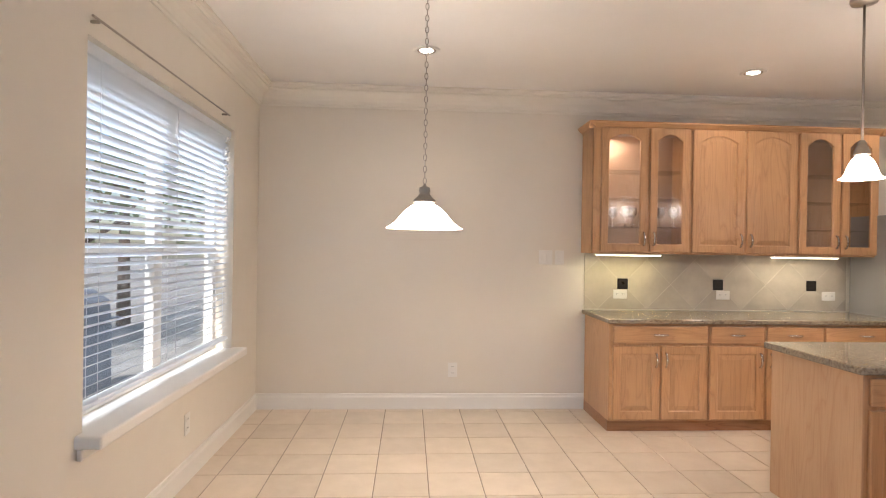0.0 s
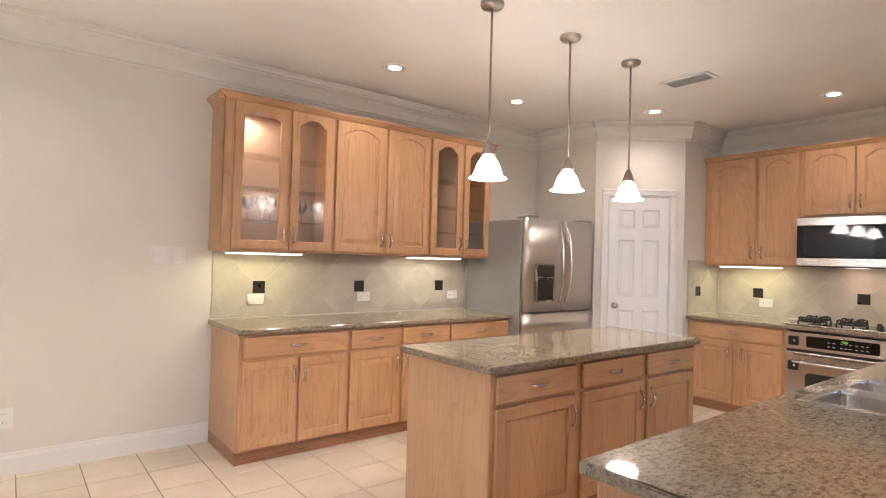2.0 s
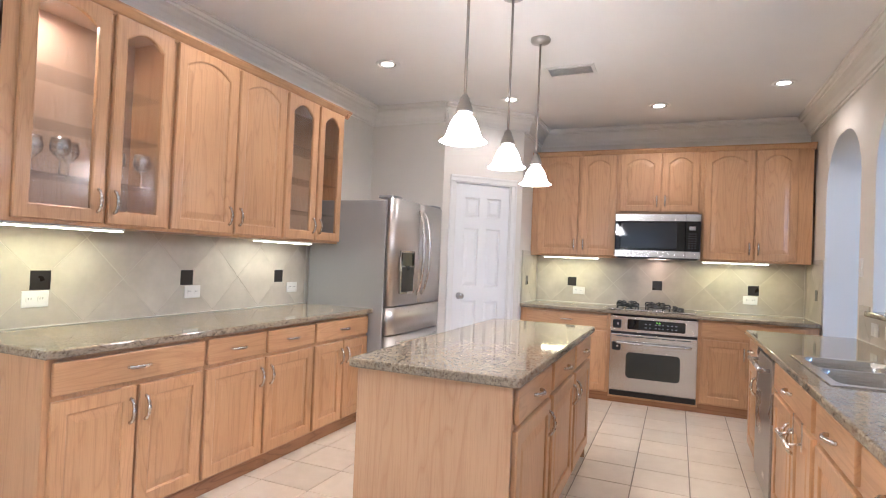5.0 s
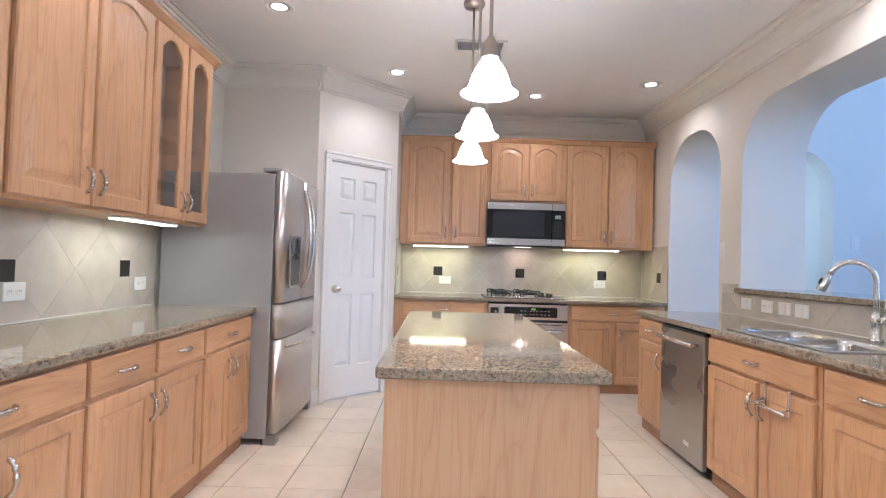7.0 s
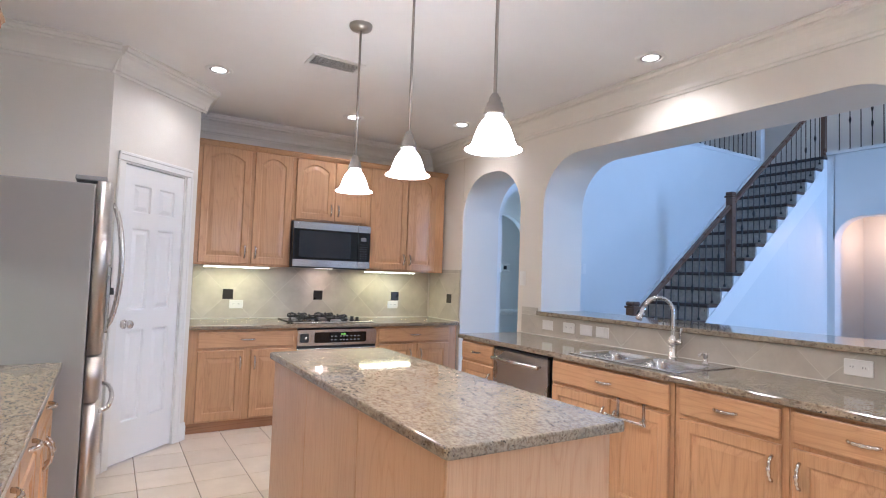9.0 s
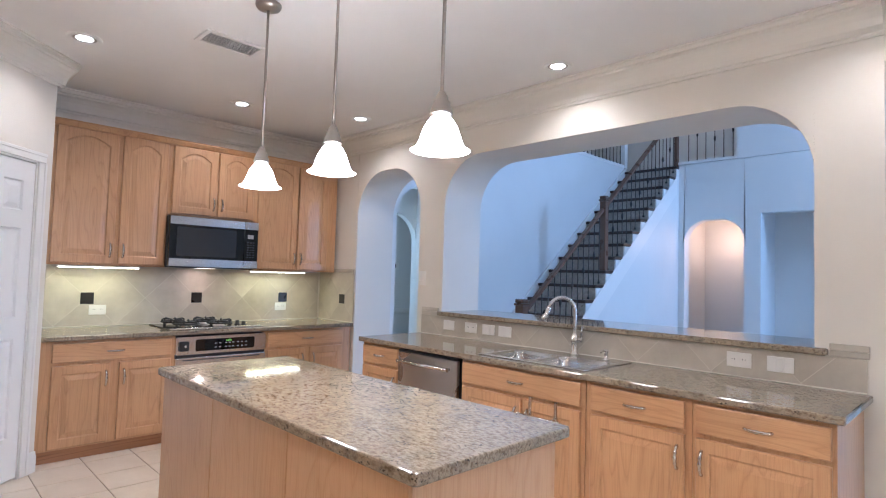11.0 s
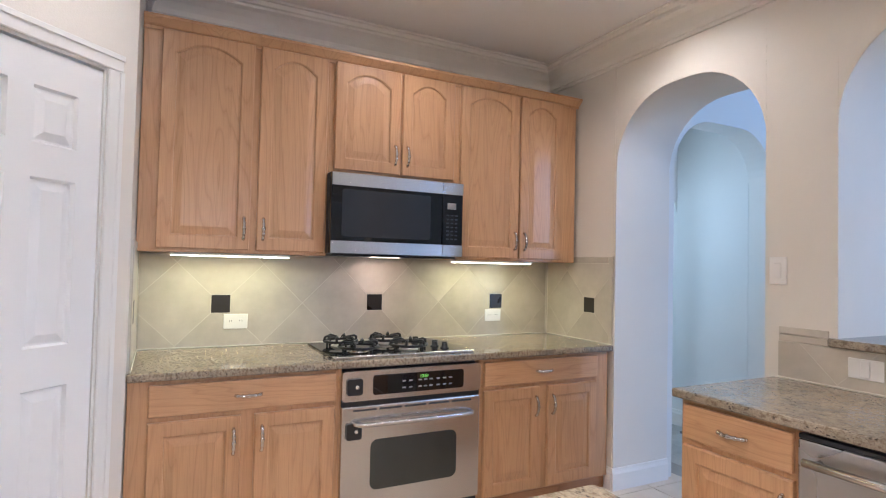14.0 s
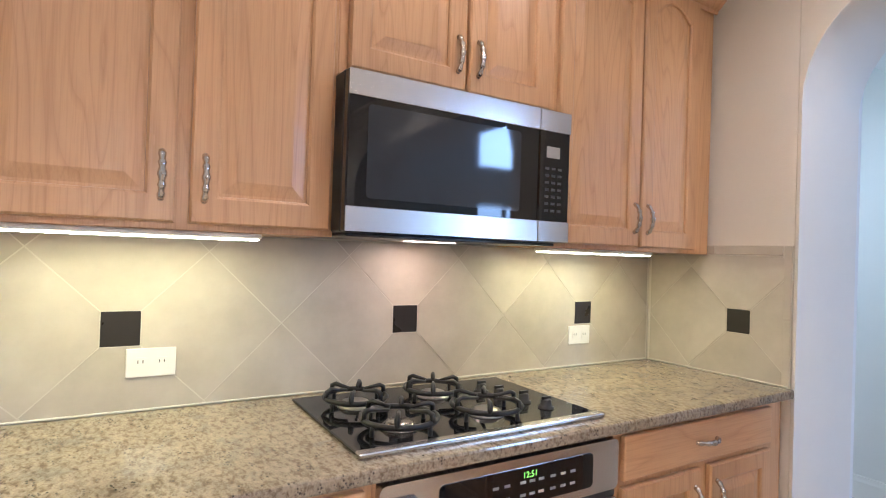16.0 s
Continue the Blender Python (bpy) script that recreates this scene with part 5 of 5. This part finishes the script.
def faucet():
    root = thing("faucet", "brushed nickel pull-down gooseneck faucet", "faucet", pose(3.318, 1.192, COUNTER + 0.006))
    bm = bmesh.new()
    lathe(bm, [(0.0, 0.0), (0.030, 0.0), (0.030, 0.008), (0.024, 0.014), (0.024, 0.075), (0.027, 0.085), (0.027, 0.115), (0.020, 0.125), (0.015, 0.135), (0.0, 0.135)], 20)
    part("body", bm, CHROME, root)
    d = Vector((0.099, 0.153, 0)).normalized()
    R = 0.091
    bm = bmesh.new()
    pts = [Vector((0, 0, 0.12)), Vector((0, 0, 0.20)), Vector((0, 0, 0.275))]
    for k in range(1, 13):
        a = math.pi * k / 13 * 0.97
        pts.append(Vector((0, 0, 0.275)) + d * (R - R * math.cos(a)) + Vector((0, 0, R * math.sin(a))))
    sweep(bm, pts, 0.0125, 12)
    part("gooseneck", bm, CHROME, root)
    end, way = pts[-1], (pts[-1] - pts[-2]).normalized()
    bm = bmesh.new()
    sweep(bm, [end, end + way * 0.02, end + way * 0.05, end + way * 0.085, end + way * 0.09], [0.0135, 0.016, 0.018, 0.022, 0.019], 14)
    head = part("spray_head", bm, CHROME, root)
    bm = bmesh.new()
    q = end + way * 0.03 + Vector((0.012, 0.012, 0.006))
    sweep(bm, [q, q + way * 0.03], 0.009, 8)
    part("spray_button", bm, BLACKP, head, "black spray button")
    bm = bmesh.new()
    sweep(bm, [(-0.02, 0, 0.095), (-0.055, 0.0, 0.100), (-0.062, 0.0, 0.100)], [0.018, 0.018, 0.012], 12)
    sweep(bm, [(-0.048, 0, 0.105), (-0.052, 0, 0.150), (-0.058, 0, 0.185)], [0.008, 0.006, 0.0075], 8)
    part("lever", bm, CHROME, root)
    soap = thing("soap_dispenser", "brushed nickel soap pump beside the sink", "soap dispenser", pose(3.07, 1.235, COUNTER + 0.006))
    bm = bmesh.new()
    lathe(bm, [(0.0, 0.0), (0.022, 0.0), (0.022, 0.006), (0.013, 0.012), (0.013, 0.045), (0.017, 0.050), (0.017, 0.064), (0.0, 0.066)], 16)
    part("pump", bm, CHROME, soap)
    bm = bmesh.new()
    sweep(bm, [(0, 0, 0.055), (0.0, 0.05, 0.058), (0.0, 0.065, 0.048)], [0.007, 0.006, 0.005], 8)
    part("nozzle", bm, CHROME, soap)


faucet()
bar = thing("towel_bar", "over-door nickel towel bar on the sink cabinet", "towel bar", pose(3.175, PF + 0.022, 0.0))
bm = bmesh.new()
sweep(bm, [(-0.125, 0.052, 0.620), (0.125, 0.052, 0.620)], 0.007, 10)
for x in (-0.13, 0.13):
    bmesh.ops.create_uvsphere(bm, u_segments=10, v_segments=8, radius=0.012, matrix=Matrix.Translation((x, 0.052, 0.620)))
part("rail", bm, CHROME, bar)
for x in (-0.085, 0.085):
    bm = bmesh.new()
    box(bm, x - 0.010, x + 0.010, 0.0005, 0.003, 0.600, 0.712), box(bm, x - 0.010, x + 0.010, -0.020, 0.003, 0.7095, 0.712)
    sweep(bm, [(x, 0.001, 0.63), (x, 0.052, 0.620)], 0.005, 8)
    part("hook_strap", bm, CHROME, bar)


# ---- lamps ----
def tube(label, m, length):
    root = thing("under_cabinet_light", label, "light", m, "under-cabinet lights")
    part("housing", bm_box(0, length, -0.035, 0.035, -0.012, 0.0, 0.003), PLATE, root)
    part("diffuser", bm_box(0.006, length - 0.006, -0.030, 0.030, -0.0175, -0.0125, 0.002), TUBEG, root, "lit diffuser")


for a, b in TUBES_N:
    tube("slim lit fluorescent under-cabinet light", pose(a, N - 0.24, 1.3845), b - a)
for a, b in TUBES_E:
    tube("slim lit fluorescent under-cabinet light", pose(E - 0.24, a, 1.3845, 0, 0, -90), a - b)


def can(x, y):
    root = thing("recessed_light", "lit recessed ceiling light with white trim", "light", pose(x, y, CEIL), "recessed lights")
    bm = bmesh.new()
    lathe(bm, [(0.064, -0.003), (0.068, -0.008), (0.086, -0.007), (0.094, -0.002), (0.094, 0.0)], 28)
    part("trim_ring", bm, WHITE, root)
    bm = bmesh.new()
    lathe(bm, [(0.046, -0.0030), (0.056, -0.0012), (0.064, -0.003)], 28)
    part("baffle", bm, NICKEL, root, "grey stepped baffle")
    bm = bmesh.new()
    lathe(bm, [(0.0, -0.0045), (0.030, -0.0045), (0.046, -0.0030)], 24)
    part("bulb", bm, BULBG, root, "glowing lamp face")
    return root


first = can(*CANS[0])
for cx, cy in CANS[1:]:
    copy_thing(first, pose(cx, cy, CEIL))


def shade_bell(r, h, flare, seg=32, waves=0):
    """A bell with a rolled lip, r at the rim, open below; z 0 is the rim."""
    bm = bmesh.new()
    prof = [(r, 0.0), (r * 0.92, h * 0.05), (r * 0.81, h * 0.14), (r * 0.73, h * 0.28), (r * 0.66, h * 0.48), (r * 0.56, h * 0.70), (r * 0.42, h * 0.90), (r * flare, h)]
    inner = [(a - 0.003, b) for a, b in prof]
    lathe(bm, [(prof[0][0] + 0.001, 0.002)] + prof[1:] + inner[::-1], seg)
    return bm


def pendant(x, y):
    root = thing("pendant_light", "lit white bell-shade pendant on a nickel rod", "light", pose(x, y, 0), "pendants over the island")
    bm = bmesh.new()
    lathe(bm, [(0.0, CEIL - 0.034), (0.010, CEIL - 0.034), (0.020, CEIL - 0.030), (0.058, CEIL - 0.024), (0.064, CEIL - 0.012), (0.064, CEIL)], 28)
    part("canopy", bm, NICKEL, root, "round nickel canopy")
    bm = bmesh.new()
    sweep(bm, [(0, 0, 2.00), (0, 0, CEIL - 0.03)], 0.0065, 10)
    part("rod", bm, NICKEL, root)
    bm = bmesh.new()
    lathe(bm, [(0.0, 2.008), (0.012, 2.004), (0.016, 1.994), (0.021, 1.989), (0.022, 1.974), (0.029, 1.969), (0.029, 1.957), (0.035, 1.950), (0.035, 1.938), (0.039, 1.934), (0.037, 1.926), (0.0, 1.926)], 24)
    part("socket_cap", bm, NICKEL, root, "ribbed nickel socket cap")
    s = part("shade", shade_bell(0.100, 0.116, 0.315), MILK, root, "glowing alabaster glass bell shade")
    s.location = (0, 0, 1.802)
    return root


p0 = pendant(*PENDANTS[0])
for cx, cy in PENDANTS[1:]:
    copy_thing(p0, pose(cx, cy, 0))


def nook_pendant():
    root = thing("pendant_light", "wide lit white glass dome pendant on a chain", "light", pose(*NOOK, 0))
    bm = bmesh.new()
    r, h, z = 0.198, 0.125, 1.508
    prof = [(r, 0.0), (r * 0.92, h * 0.08), (r * 0.78, h * 0.24), (r * 0.66, h * 0.46), (r * 0.52, h * 0.72), (r * 0.36, h * 0.92), (r * 0.26, h)]
    lathe(bm, [(a, z + b) for a, b in prof] + [(a - 0.003, z + b) for a, b in prof[::-1]], 40)
    part("shade", bm, MILK, root, "glowing alabaster glass dome shade")
    bm = bmesh.new()
    lathe(bm, [(0.0, 1.742), (0.006, 1.740), (0.010, 1.728), (0.026, 1.722), (0.030, 1.705), (0.026, 1.690), (0.036, 1.675), (0.058, 1.655), (0.060, 1.642), (0.0, 1.640)], 28)
    part("socket_cap", bm, NICKEL, root, "stepped nickel fitter")
    bm = bmesh.new()
    lathe(bm, [(0.0, CEIL - 0.04), (0.012, CEIL - 0.04), (0.05, CEIL - 0.025), (0.064, CEIL - 0.01), (0.064, CEIL)], 24)
    part("canopy", bm, NICKEL, root)
    bm = bmesh.new()
    ring = [(0.0085 * math.cos(2 * math.pi * k / 12), 0, (0.017 + 0.0) * math.sin(2 * math.pi * k / 12)) for k in range(13)]
    sweep(bm, ring, 0.0021, 6)
    link = to_mesh("chain_link", bm, NICKEL)
    n = 32
    for k in range(n):
        ob = part("chain_link", link, None, root)
        ob.matrix_local = pose(0, 0, 1.756 + (CEIL - 0.05 - 1.756) * k / (n - 1), 0, 0, 90 * (k % 2))
    bm = bmesh.new()
    sweep(bm, [(0.004 * math.cos(k * 1.3), 0.004 * math.sin(k * 1.3), 1.74 + (CEIL - 1.78) * k / 20) for k in range(21)], 0.0018, 6)
    part("cord", bm, PLATE, root, "pale lamp cord")


nook_pendant()


def ceiling_vent():
    root = thing("ceiling_vent", "white slatted ceiling air vent", "vent", pose(4.600, 2.985, CEIL, 0, 0, 90))
    bm = bmesh.new()
    for a in ((-0.18, -0.155, -0.10, 0.10), (0.155, 0.18, -0.10, 0.10), (-0.155, 0.155, -0.10, -0.075), (-0.155, 0.155, 0.075, 0.10)):
        box(bm, *a, -0.010, 0.0, 0.002)
    part("frame", bm, WHITE, root)
    # thin dark sheet: the duct's inner shade as a flat colour
    part("backing", bm_box(-0.155, 0.155, -0.075, 0.075, -0.0015, -0.0005), SLOT, root, "dark sheet standing in for the unlit duct")
    bm = bmesh.new()
    slab(bm, [(-0.008, -0.002), (0.006, -0.012), (0.008, -0.011), (-0.006, -0.001)], -0.152, 0.152, "x")
    me = to_mesh("slat", bm, WHITE)
    for k in range(8):
        ob = part("slat", me, None, root)
        ob.location = (0, -0.064 + k * 0.0183, 0)


ceiling_vent()


# ---- glassware ----
def goblet(x, y, z, s=1.0):
    bm = bmesh.new()
    prof = [(0.0, 0.0), (0.034, 0.0), (0.033, 0.003), (0.005, 0.010), (0.004, 0.070), (0.020, 0.082), (0.040, 0.105), (0.044, 0.130), (0.037, 0.170), (0.035, 0.170), (0.041, 0.130), (0.037, 0.107), (0.018, 0.086), (0.0, 0.083)]
    lathe(bm, [(a * s, b * s) for a, b in prof], 20)
    ob = part("wine_glass", bm, GOBLET)
    ob.location = (x, y, z)
    tagged(ob, "clear stemmed wine glass on a glass shelf", "glass", "glasses in the cabinet")


shelf_z = 1.385 + 0.215 + 0.0062
for x, y in ((1.94, 4.80), (2.03, 4.86), (2.11, 4.79), (2.20, 4.87), (2.36, 4.80), (2.44, 4.87), (2.53, 4.80)):
    goblet(x, y, shelf_z)


# ---- stairs ----
RISE, RUN, STEPS, SY = 0.19, 0.2405, 17, -0.50
SX0, SX1 = 4.985, LE - 0.002


def stairs():
    root = thing("staircase", "straight staircase with dark treads and iron balusters", "stairs", pose(0, 0, 0), kind="structure")
    for k in range(1, STEPS + 1):
        y = SY - RUN * (k - 1)
        part("riser", bm_box(SX0, SX1 - 0.026, y - 0.012, y, RISE * (k - 1), RISE * k - 0.0425), CARPET, root, "pale worn riser")
        part("tread", bm_box(SX0 - 0.02, SX1 - 0.026, y - RUN - 0.012 if k < STEPS else y - 0.10, y + 0.025, RISE * k - 0.042, RISE * k, 0.010, 2), DARKW, root, "dark stained wooden tread")
    bm = bmesh.new()
    slope = RISE / RUN
    y_end = SY - RUN * (STEPS - 1)
    slab(bm, [(SY + 0.10, 0.0), (SY + 0.10, 0.16), (y_end - 0.05, 0.16 + slope * (SY + 0.15 - y_end)), (y_end - 0.05, slope * (SY - y_end) - 0.15), (SY - 0.15, 0.0)], SX1 - 0.024, SX1, "x")
    part("wall_skirt", bm, WHITE, root, "white stair skirt board")
    bm2 = bmesh.new()
    for k in range(1, STEPS):
        y = SY - RUN * (k - 1)
        box(bm2, SX0 - 0.012, SX0 - 0.001, y - RUN - 0.012, y - 0.0125, 0.0, RISE * k - 0.031)
    box(bm2, SX0 - 0.012, SX0 - 0.001, LS + 0.001, y_end - 0.0125, 0.0, RISE * STEPS - 0.031)
    part("side_wall", bm2, LIVING, root, "white wall under the stairs")
    bm = bmesh.new()
    slab(bm, [(SY + 0.02, -0.0), (SY + 0.02, 0.03), (y_end, RISE * (STEPS - 1) + 0.02), (y_end, RISE * (STEPS - 1) - 0.26), (SY - 0.32, 0.0)], SX0 - 0.022, SX0 - 0.0125, "x")
    part("stringer", bm, WHITE, root, "white cut stringer board")
    return root


stair = stairs()


def baluster_mesh(h, knuckle):
    bm = bmesh.new()
    prof = [(0.012, 0.0), (0.016, 0.004), (0.016, 0.024), (0.0065, 0.032)]
    for z in ([h * 0.5] if knuckle == 1 else [h * 0.62, h * 0.38] if knuckle == 2 else []):
        prof += [(0.0065, z - 0.05), (0.014, z - 0.02), (0.017, z), (0.014, z + 0.02), (0.0065, z + 0.05)]
    prof = sorted(prof[:4], key=lambda p: p[1]) + sorted(prof[4:], key=lambda p: p[1]) + [(0.0065, h)]
    lathe(bm, prof, 8)
    return to_mesh("baluster", bm, IRON)


def rail_run(label, pts_low, top_h, spacing, rail_w=0.030, base=True, knuckles=(0, 1), flat_rail=True):
    """Balusters along a line of floor points, with a hand rail top_h above it."""
    root = thing("stair_railing", label, "railing")
    a, b = Vector(pts_low[0]), Vector(pts_low[1])
    n = max(2, int((b - a).length / spacing))
    meshes = {k: baluster_mesh(top_h, k) for k in set(knuckles)}
    for k in range(n):
        ob = part("baluster", meshes[knuckles[k % len(knuckles)]], None, root, "black iron baluster")
        ob.location = a + (b - a) * ((k + 0.5) / n)
    bm = bmesh.new()
    up = Vector((0, 0, top_h))
    side = (b - a).cross(Vector((0, 0, 1))).normalized()
    ring0 = [(-rail_w, -0.012), (rail_w, -0.012), (rail_w, 0.018), (rail_w * 0.6, 0.034), (-rail_w * 0.6, 0.034), (-rail_w, 0.018)]
    va = [bm.verts.new(a + up + side * s + Vector((0, 0, z))) for s, z in ring0]
    vb = [bm.verts.new(b + up + side * s + Vector((0, 0, z))) for s, z in ring0]
    for k in range(6):
        bm.faces.new((va[k], va[(k + 1) % 6], vb[(k + 1) % 6], vb[k]))
    bm.faces.new(va[::-1]), bm.faces.new(vb)
    part("hand_rail", bm, RAILW, root, "brown polished wooden hand rail")
    return root


def newel(label, x, y, z0, z1, w=0.05):
    root = thing("newel_post", label, "post", pose(x, y, z0))
    h = z1 - z0
    part("post", bm_box(-w, w, -w, w, 0, h - 0.07, 0.006), RAILW, root)
    bm = bmesh.new()
    box(bm, -w - 0.012, w + 0.012, -w - 0.012, w + 0.012, h - 0.07, h - 0.045, 0.005)
    box(bm, -w - 0.004, w + 0.004, -w - 0.004, w + 0.004, h - 0.0445, h, 0.014, 2)
    part("cap", bm, RAILW, root)


RX = SX0 + 0.035
slope = RISE / RUN


def tread_z(y):
    return RISE + slope * (SY - y)


yA, yB, yC = SY + 0.02, -2.20, SY - RUN * (STEPS - 1) - 0.05
newel("dark wooden newel post at the foot of the stairs", RX, yA, 0.0, 1.16)
newel("dark wooden newel post part way up the stairs", RX, yB, math.ceil((SY - yB) / RUN) * RISE, tread_z(yB) + 0.96, 0.042)
rail_run("sloping dark rail with black iron balusters", [(RX, yA - 0.06, tread_z(yA - 0.06) - 0.10), (RX, yB + 0.05, tread_z(yB + 0.05) - 0.10)], 0.90, 0.153)
rail_run("sloping dark rail with black iron balusters", [(RX, yB - 0.05, tread_z(yB - 0.05) - 0.10), (RX, yC, tread_z(yC) - 0.10)], 0.90, 0.153, 0.034)
newel("white newel post at the top of the stairs", RX, yC - 0.06, 3.23, 4.10, 0.03)
moulding("ledge", [(-0.03, 0), (0.03, 0), (0.03, 0.05), (-0.03, 0.05)], 3.30, (LE + 0.02, 0.6), (LE + 0.02, -4.40), (-1, 0), "white ledge under the gallery railing")
rail_run("gallery railing with black iron balusters", [(LE + 0.03, -1.2, 3.35), (LE + 0.03, -4.34, 3.35)], 0.86, 0.115, knuckles=(0, 1, 0, 2))
post = thing("newel_post", "white gallery post at the stair head", "post", pose(LE + 0.03, -4.40, 3.30))
part("post", bm_box(-0.05, 0.05, -0.05, 0.05, 0.0, 1.05, 0.005), WHITE, post)

rail_run("balcony railing with black iron balusters", [(4.93, LS - 0.10, 3.305), (4.14, LS - 0.10, 3.305)], 0.86, 0.115, knuckles=(0, 1, 0, 2))
moulding("ledge", [(-0.06, 0), (0.06, 0), (0.06, 0.045), (-0.06, 0.045)], 3.262, (4.12, LS - 0.06), (4.99, LS - 0.06), (0, 1), "white ledge under the balcony railing")


# ---- outdoors ----
structure("ground", bm_box(-60, 60, -60, 60, -0.40, -0.20), SOIL, "pale concrete patio and yard ground", "ground")


def fence():
    root = thing("fence", "weathered wooden board fence beyond the patio", "fence", pose(-6.5, 0, -0.2), kind="structure")
    me = to_mesh("board", bm_box(0, 0.02, 0.004, 0.146, 0, 1.9), FENCEW)
    for k in range(60):
        ob = part("board", me, None, root)
        ob.location = (0, -4 + k * 0.15, 0)


fence()


def tree(x, y, z, r, seed):
    rnd = random.Random(seed)
    root = thing("tree", "leafy green tree beyond the patio", "tree", pose(x, y, -0.2), "trees in the yard")
    bm = bmesh.new()
    top = z + 0.2
    lathe(bm, [(0.13, 0.0), (0.10, top * 0.3), (0.075, top * 0.7), (0.03, top)], 12)
    for k in range(6):
        a, h = k * 1.05 + seed, top * (0.5 + 0.08 * k)
        sweep(bm, [(0, 0, h), (0.4 * r * math.cos(a), 0.4 * r * math.sin(a), h + 0.25 * r), (0.75 * r * math.cos(a), 0.75 * r * math.sin(a), h + 0.6 * r)], [0.045, 0.03, 0.012], 6)
    part("trunk", bm, BARK, root)
    bm = bmesh.new()
    tufts = [Vector((rnd.gauss(0, 1), rnd.gauss(0, 1), rnd.gauss(0, 1))).normalized() * r * (0.35 + 0.6 * rnd.random()) for _ in range(26)]
    for d in tufts:
        for _ in range(34):
            c = Vector((d.x, d.y, top + d.z * 0.85)) + Vector((rnd.gauss(0, 1), rnd.gauss(0, 1), rnd.gauss(0, 1))) * 0.17 * r
            u = Vector((rnd.gauss(0, 1), rnd.gauss(0, 1), rnd.gauss(0, 1))).normalized() * 0.085
            v = u.orthogonal().normalized() * 0.045
            bm.faces.new([bm.verts.new(c + p) for p in (-u, v, u, -v)])
    part("crown", bm, LEAF, root, "loose crown of small green leaves")


for k, (x, y, z, r) in enumerate(((-4.6, 8.6, 2.7, 1.6), (-5.4, 6.4, 2.9, 1.5), (-3.0, 10.2, 2.9, 1.8), (-5.2, 11.4, 4.3, 2.2), (-2.2, 12.6, 4.4, 2.2), (-5.3, 2.8, 2.9, 1.2))):
    tree(x, y, z, r, k)
grill = thing("grill", "covered grill cart on the patio, haze put into its colour", "grill", pose(-3.0, 5.75, -0.2))
part("cabinet", bm_box(-0.30, 0.30, -0.45, 0.45, 0.12, 0.80, 0.03, 2), GRILLM, grill)
bm = bmesh.new()
slab(bm, [(-0.30, 0.801), (0.30, 0.801), (0.28, 1.02), (0.12, 1.13), (-0.12, 1.13), (-0.28, 1.02)], -0.42, 0.42)
part("lid", bm, GRILLM, grill)
for y in (-0.70, 0.47):
    part("side_shelf", bm_box(-0.26, 0.26, y, y + 0.23, 0.78, 0.82, 0.008), GRILLM, grill)
for y in (-0.38, 0.38):
    bm = bmesh.new()
    lathe(bm, [(0.0, -0.02), (0.10, -0.02), (0.10, 0.02), (0.0, 0.02)], 20)
    wh = part("wheel", bm, BLACKP, grill)
    wh.matrix_local = pose(0.26, y, 0.10, 0, 90, 0)


# ---- hall floor ----
hall = thing("floor_hall", "grey octagon tiles with small dark diamond insets", "floor", pose(0, 0, FZ - 0.003), kind="structure")
HP = 0.335
for i in range(6):
    for j in range(6):
        x, y = 6.17 - HP * 3 + i * HP + 0.002, 0.031 - HP * 2 + (j - 1) * HP + 0.002
        if x + HP > 7.03 or y + HP > 0.54:
            continue
        c = 0.055
        w = HP - 0.004
        bm = bmesh.new()
        slab(bm, [(x + c, y), (x + w - c, y), (x + w, y + c), (x + w, y + w - c), (x + w - c, y + w), (x + c, y + w), (x, y + w - c), (x, y + c)], -0.008, 0.0, "z")
        part("tile", bm, HALLT, hall)
        bm = bmesh.new()
        slab(bm, [(x - 0.002 + c - 0.004, y - 0.002), (x - 0.002, y - 0.002 + c - 0.004), (x - 0.002 - c + 0.004, y - 0.002), (x - 0.002, y - 0.002 - c + 0.004)], -0.008, -0.0005, "z")
        part("inset_tile", bm, DARKT, hall, "small dark diamond tile")


# ---- kitchen floor ----
floor = thing("floor", "cream ceramic floor tiles with beige grout", "floor", pose(0, 0, FZ), kind="structure")
TP = 0.3130
bm = bmesh.new()
box(bm, 0.0030, TP - 0.0030, 0.0030, TP - 0.0030, -0.010, 0.0, 0.0018)
floor_tile = to_mesh("tile", bm, FLOORT)
COVER = [(1.95, 4.15, 4.55, 5.2), (4.3, 5.1, 4.45, 5.2), (5.98, 6.6, 1.2, 3.6), (2.6, 4.2, 2.9, 3.34), (1.9, 4.8, 1.1, 1.6), (5.75, 6.6, 4.0, 5.2), (5.3, 6.0, 4.3, 5.2)]
edge = bmesh.new()
for i in range(-3, 22):
    for j in range(-10, 5):
        x, y = -0.16 + i * TP, 3.671 + j * TP
        if x > E or y > N or y + TP < SB - 0.01 or any(a <= x and x + TP <= b and c <= y and y + TP <= d for a, b, c, d in COVER):
            continue
        if y + TP < S + 0.2 and not (4.6 < x < 5.9):
            box(edge, x + 0.0030, x + TP - 0.0030, y + 0.0030, y + TP - 0.0030, -0.010, 0.0)
            continue
        ob = part("tile", floor_tile, None, floor)
        ob.location = (x, y, 0.003 if y < S else 0)
for i in range(-3, 7):
    for j in range(-20, -10):
        x, y = -0.16 + i * TP, 3.671 + j * TP
        box(edge, x + 0.0030, x + TP - 0.0030, y + 0.0030, y + TP - 0.0030, -0.010, 0.0)
tagged(part("tile_field", edge, FLOORT, floor), kind="stuff")
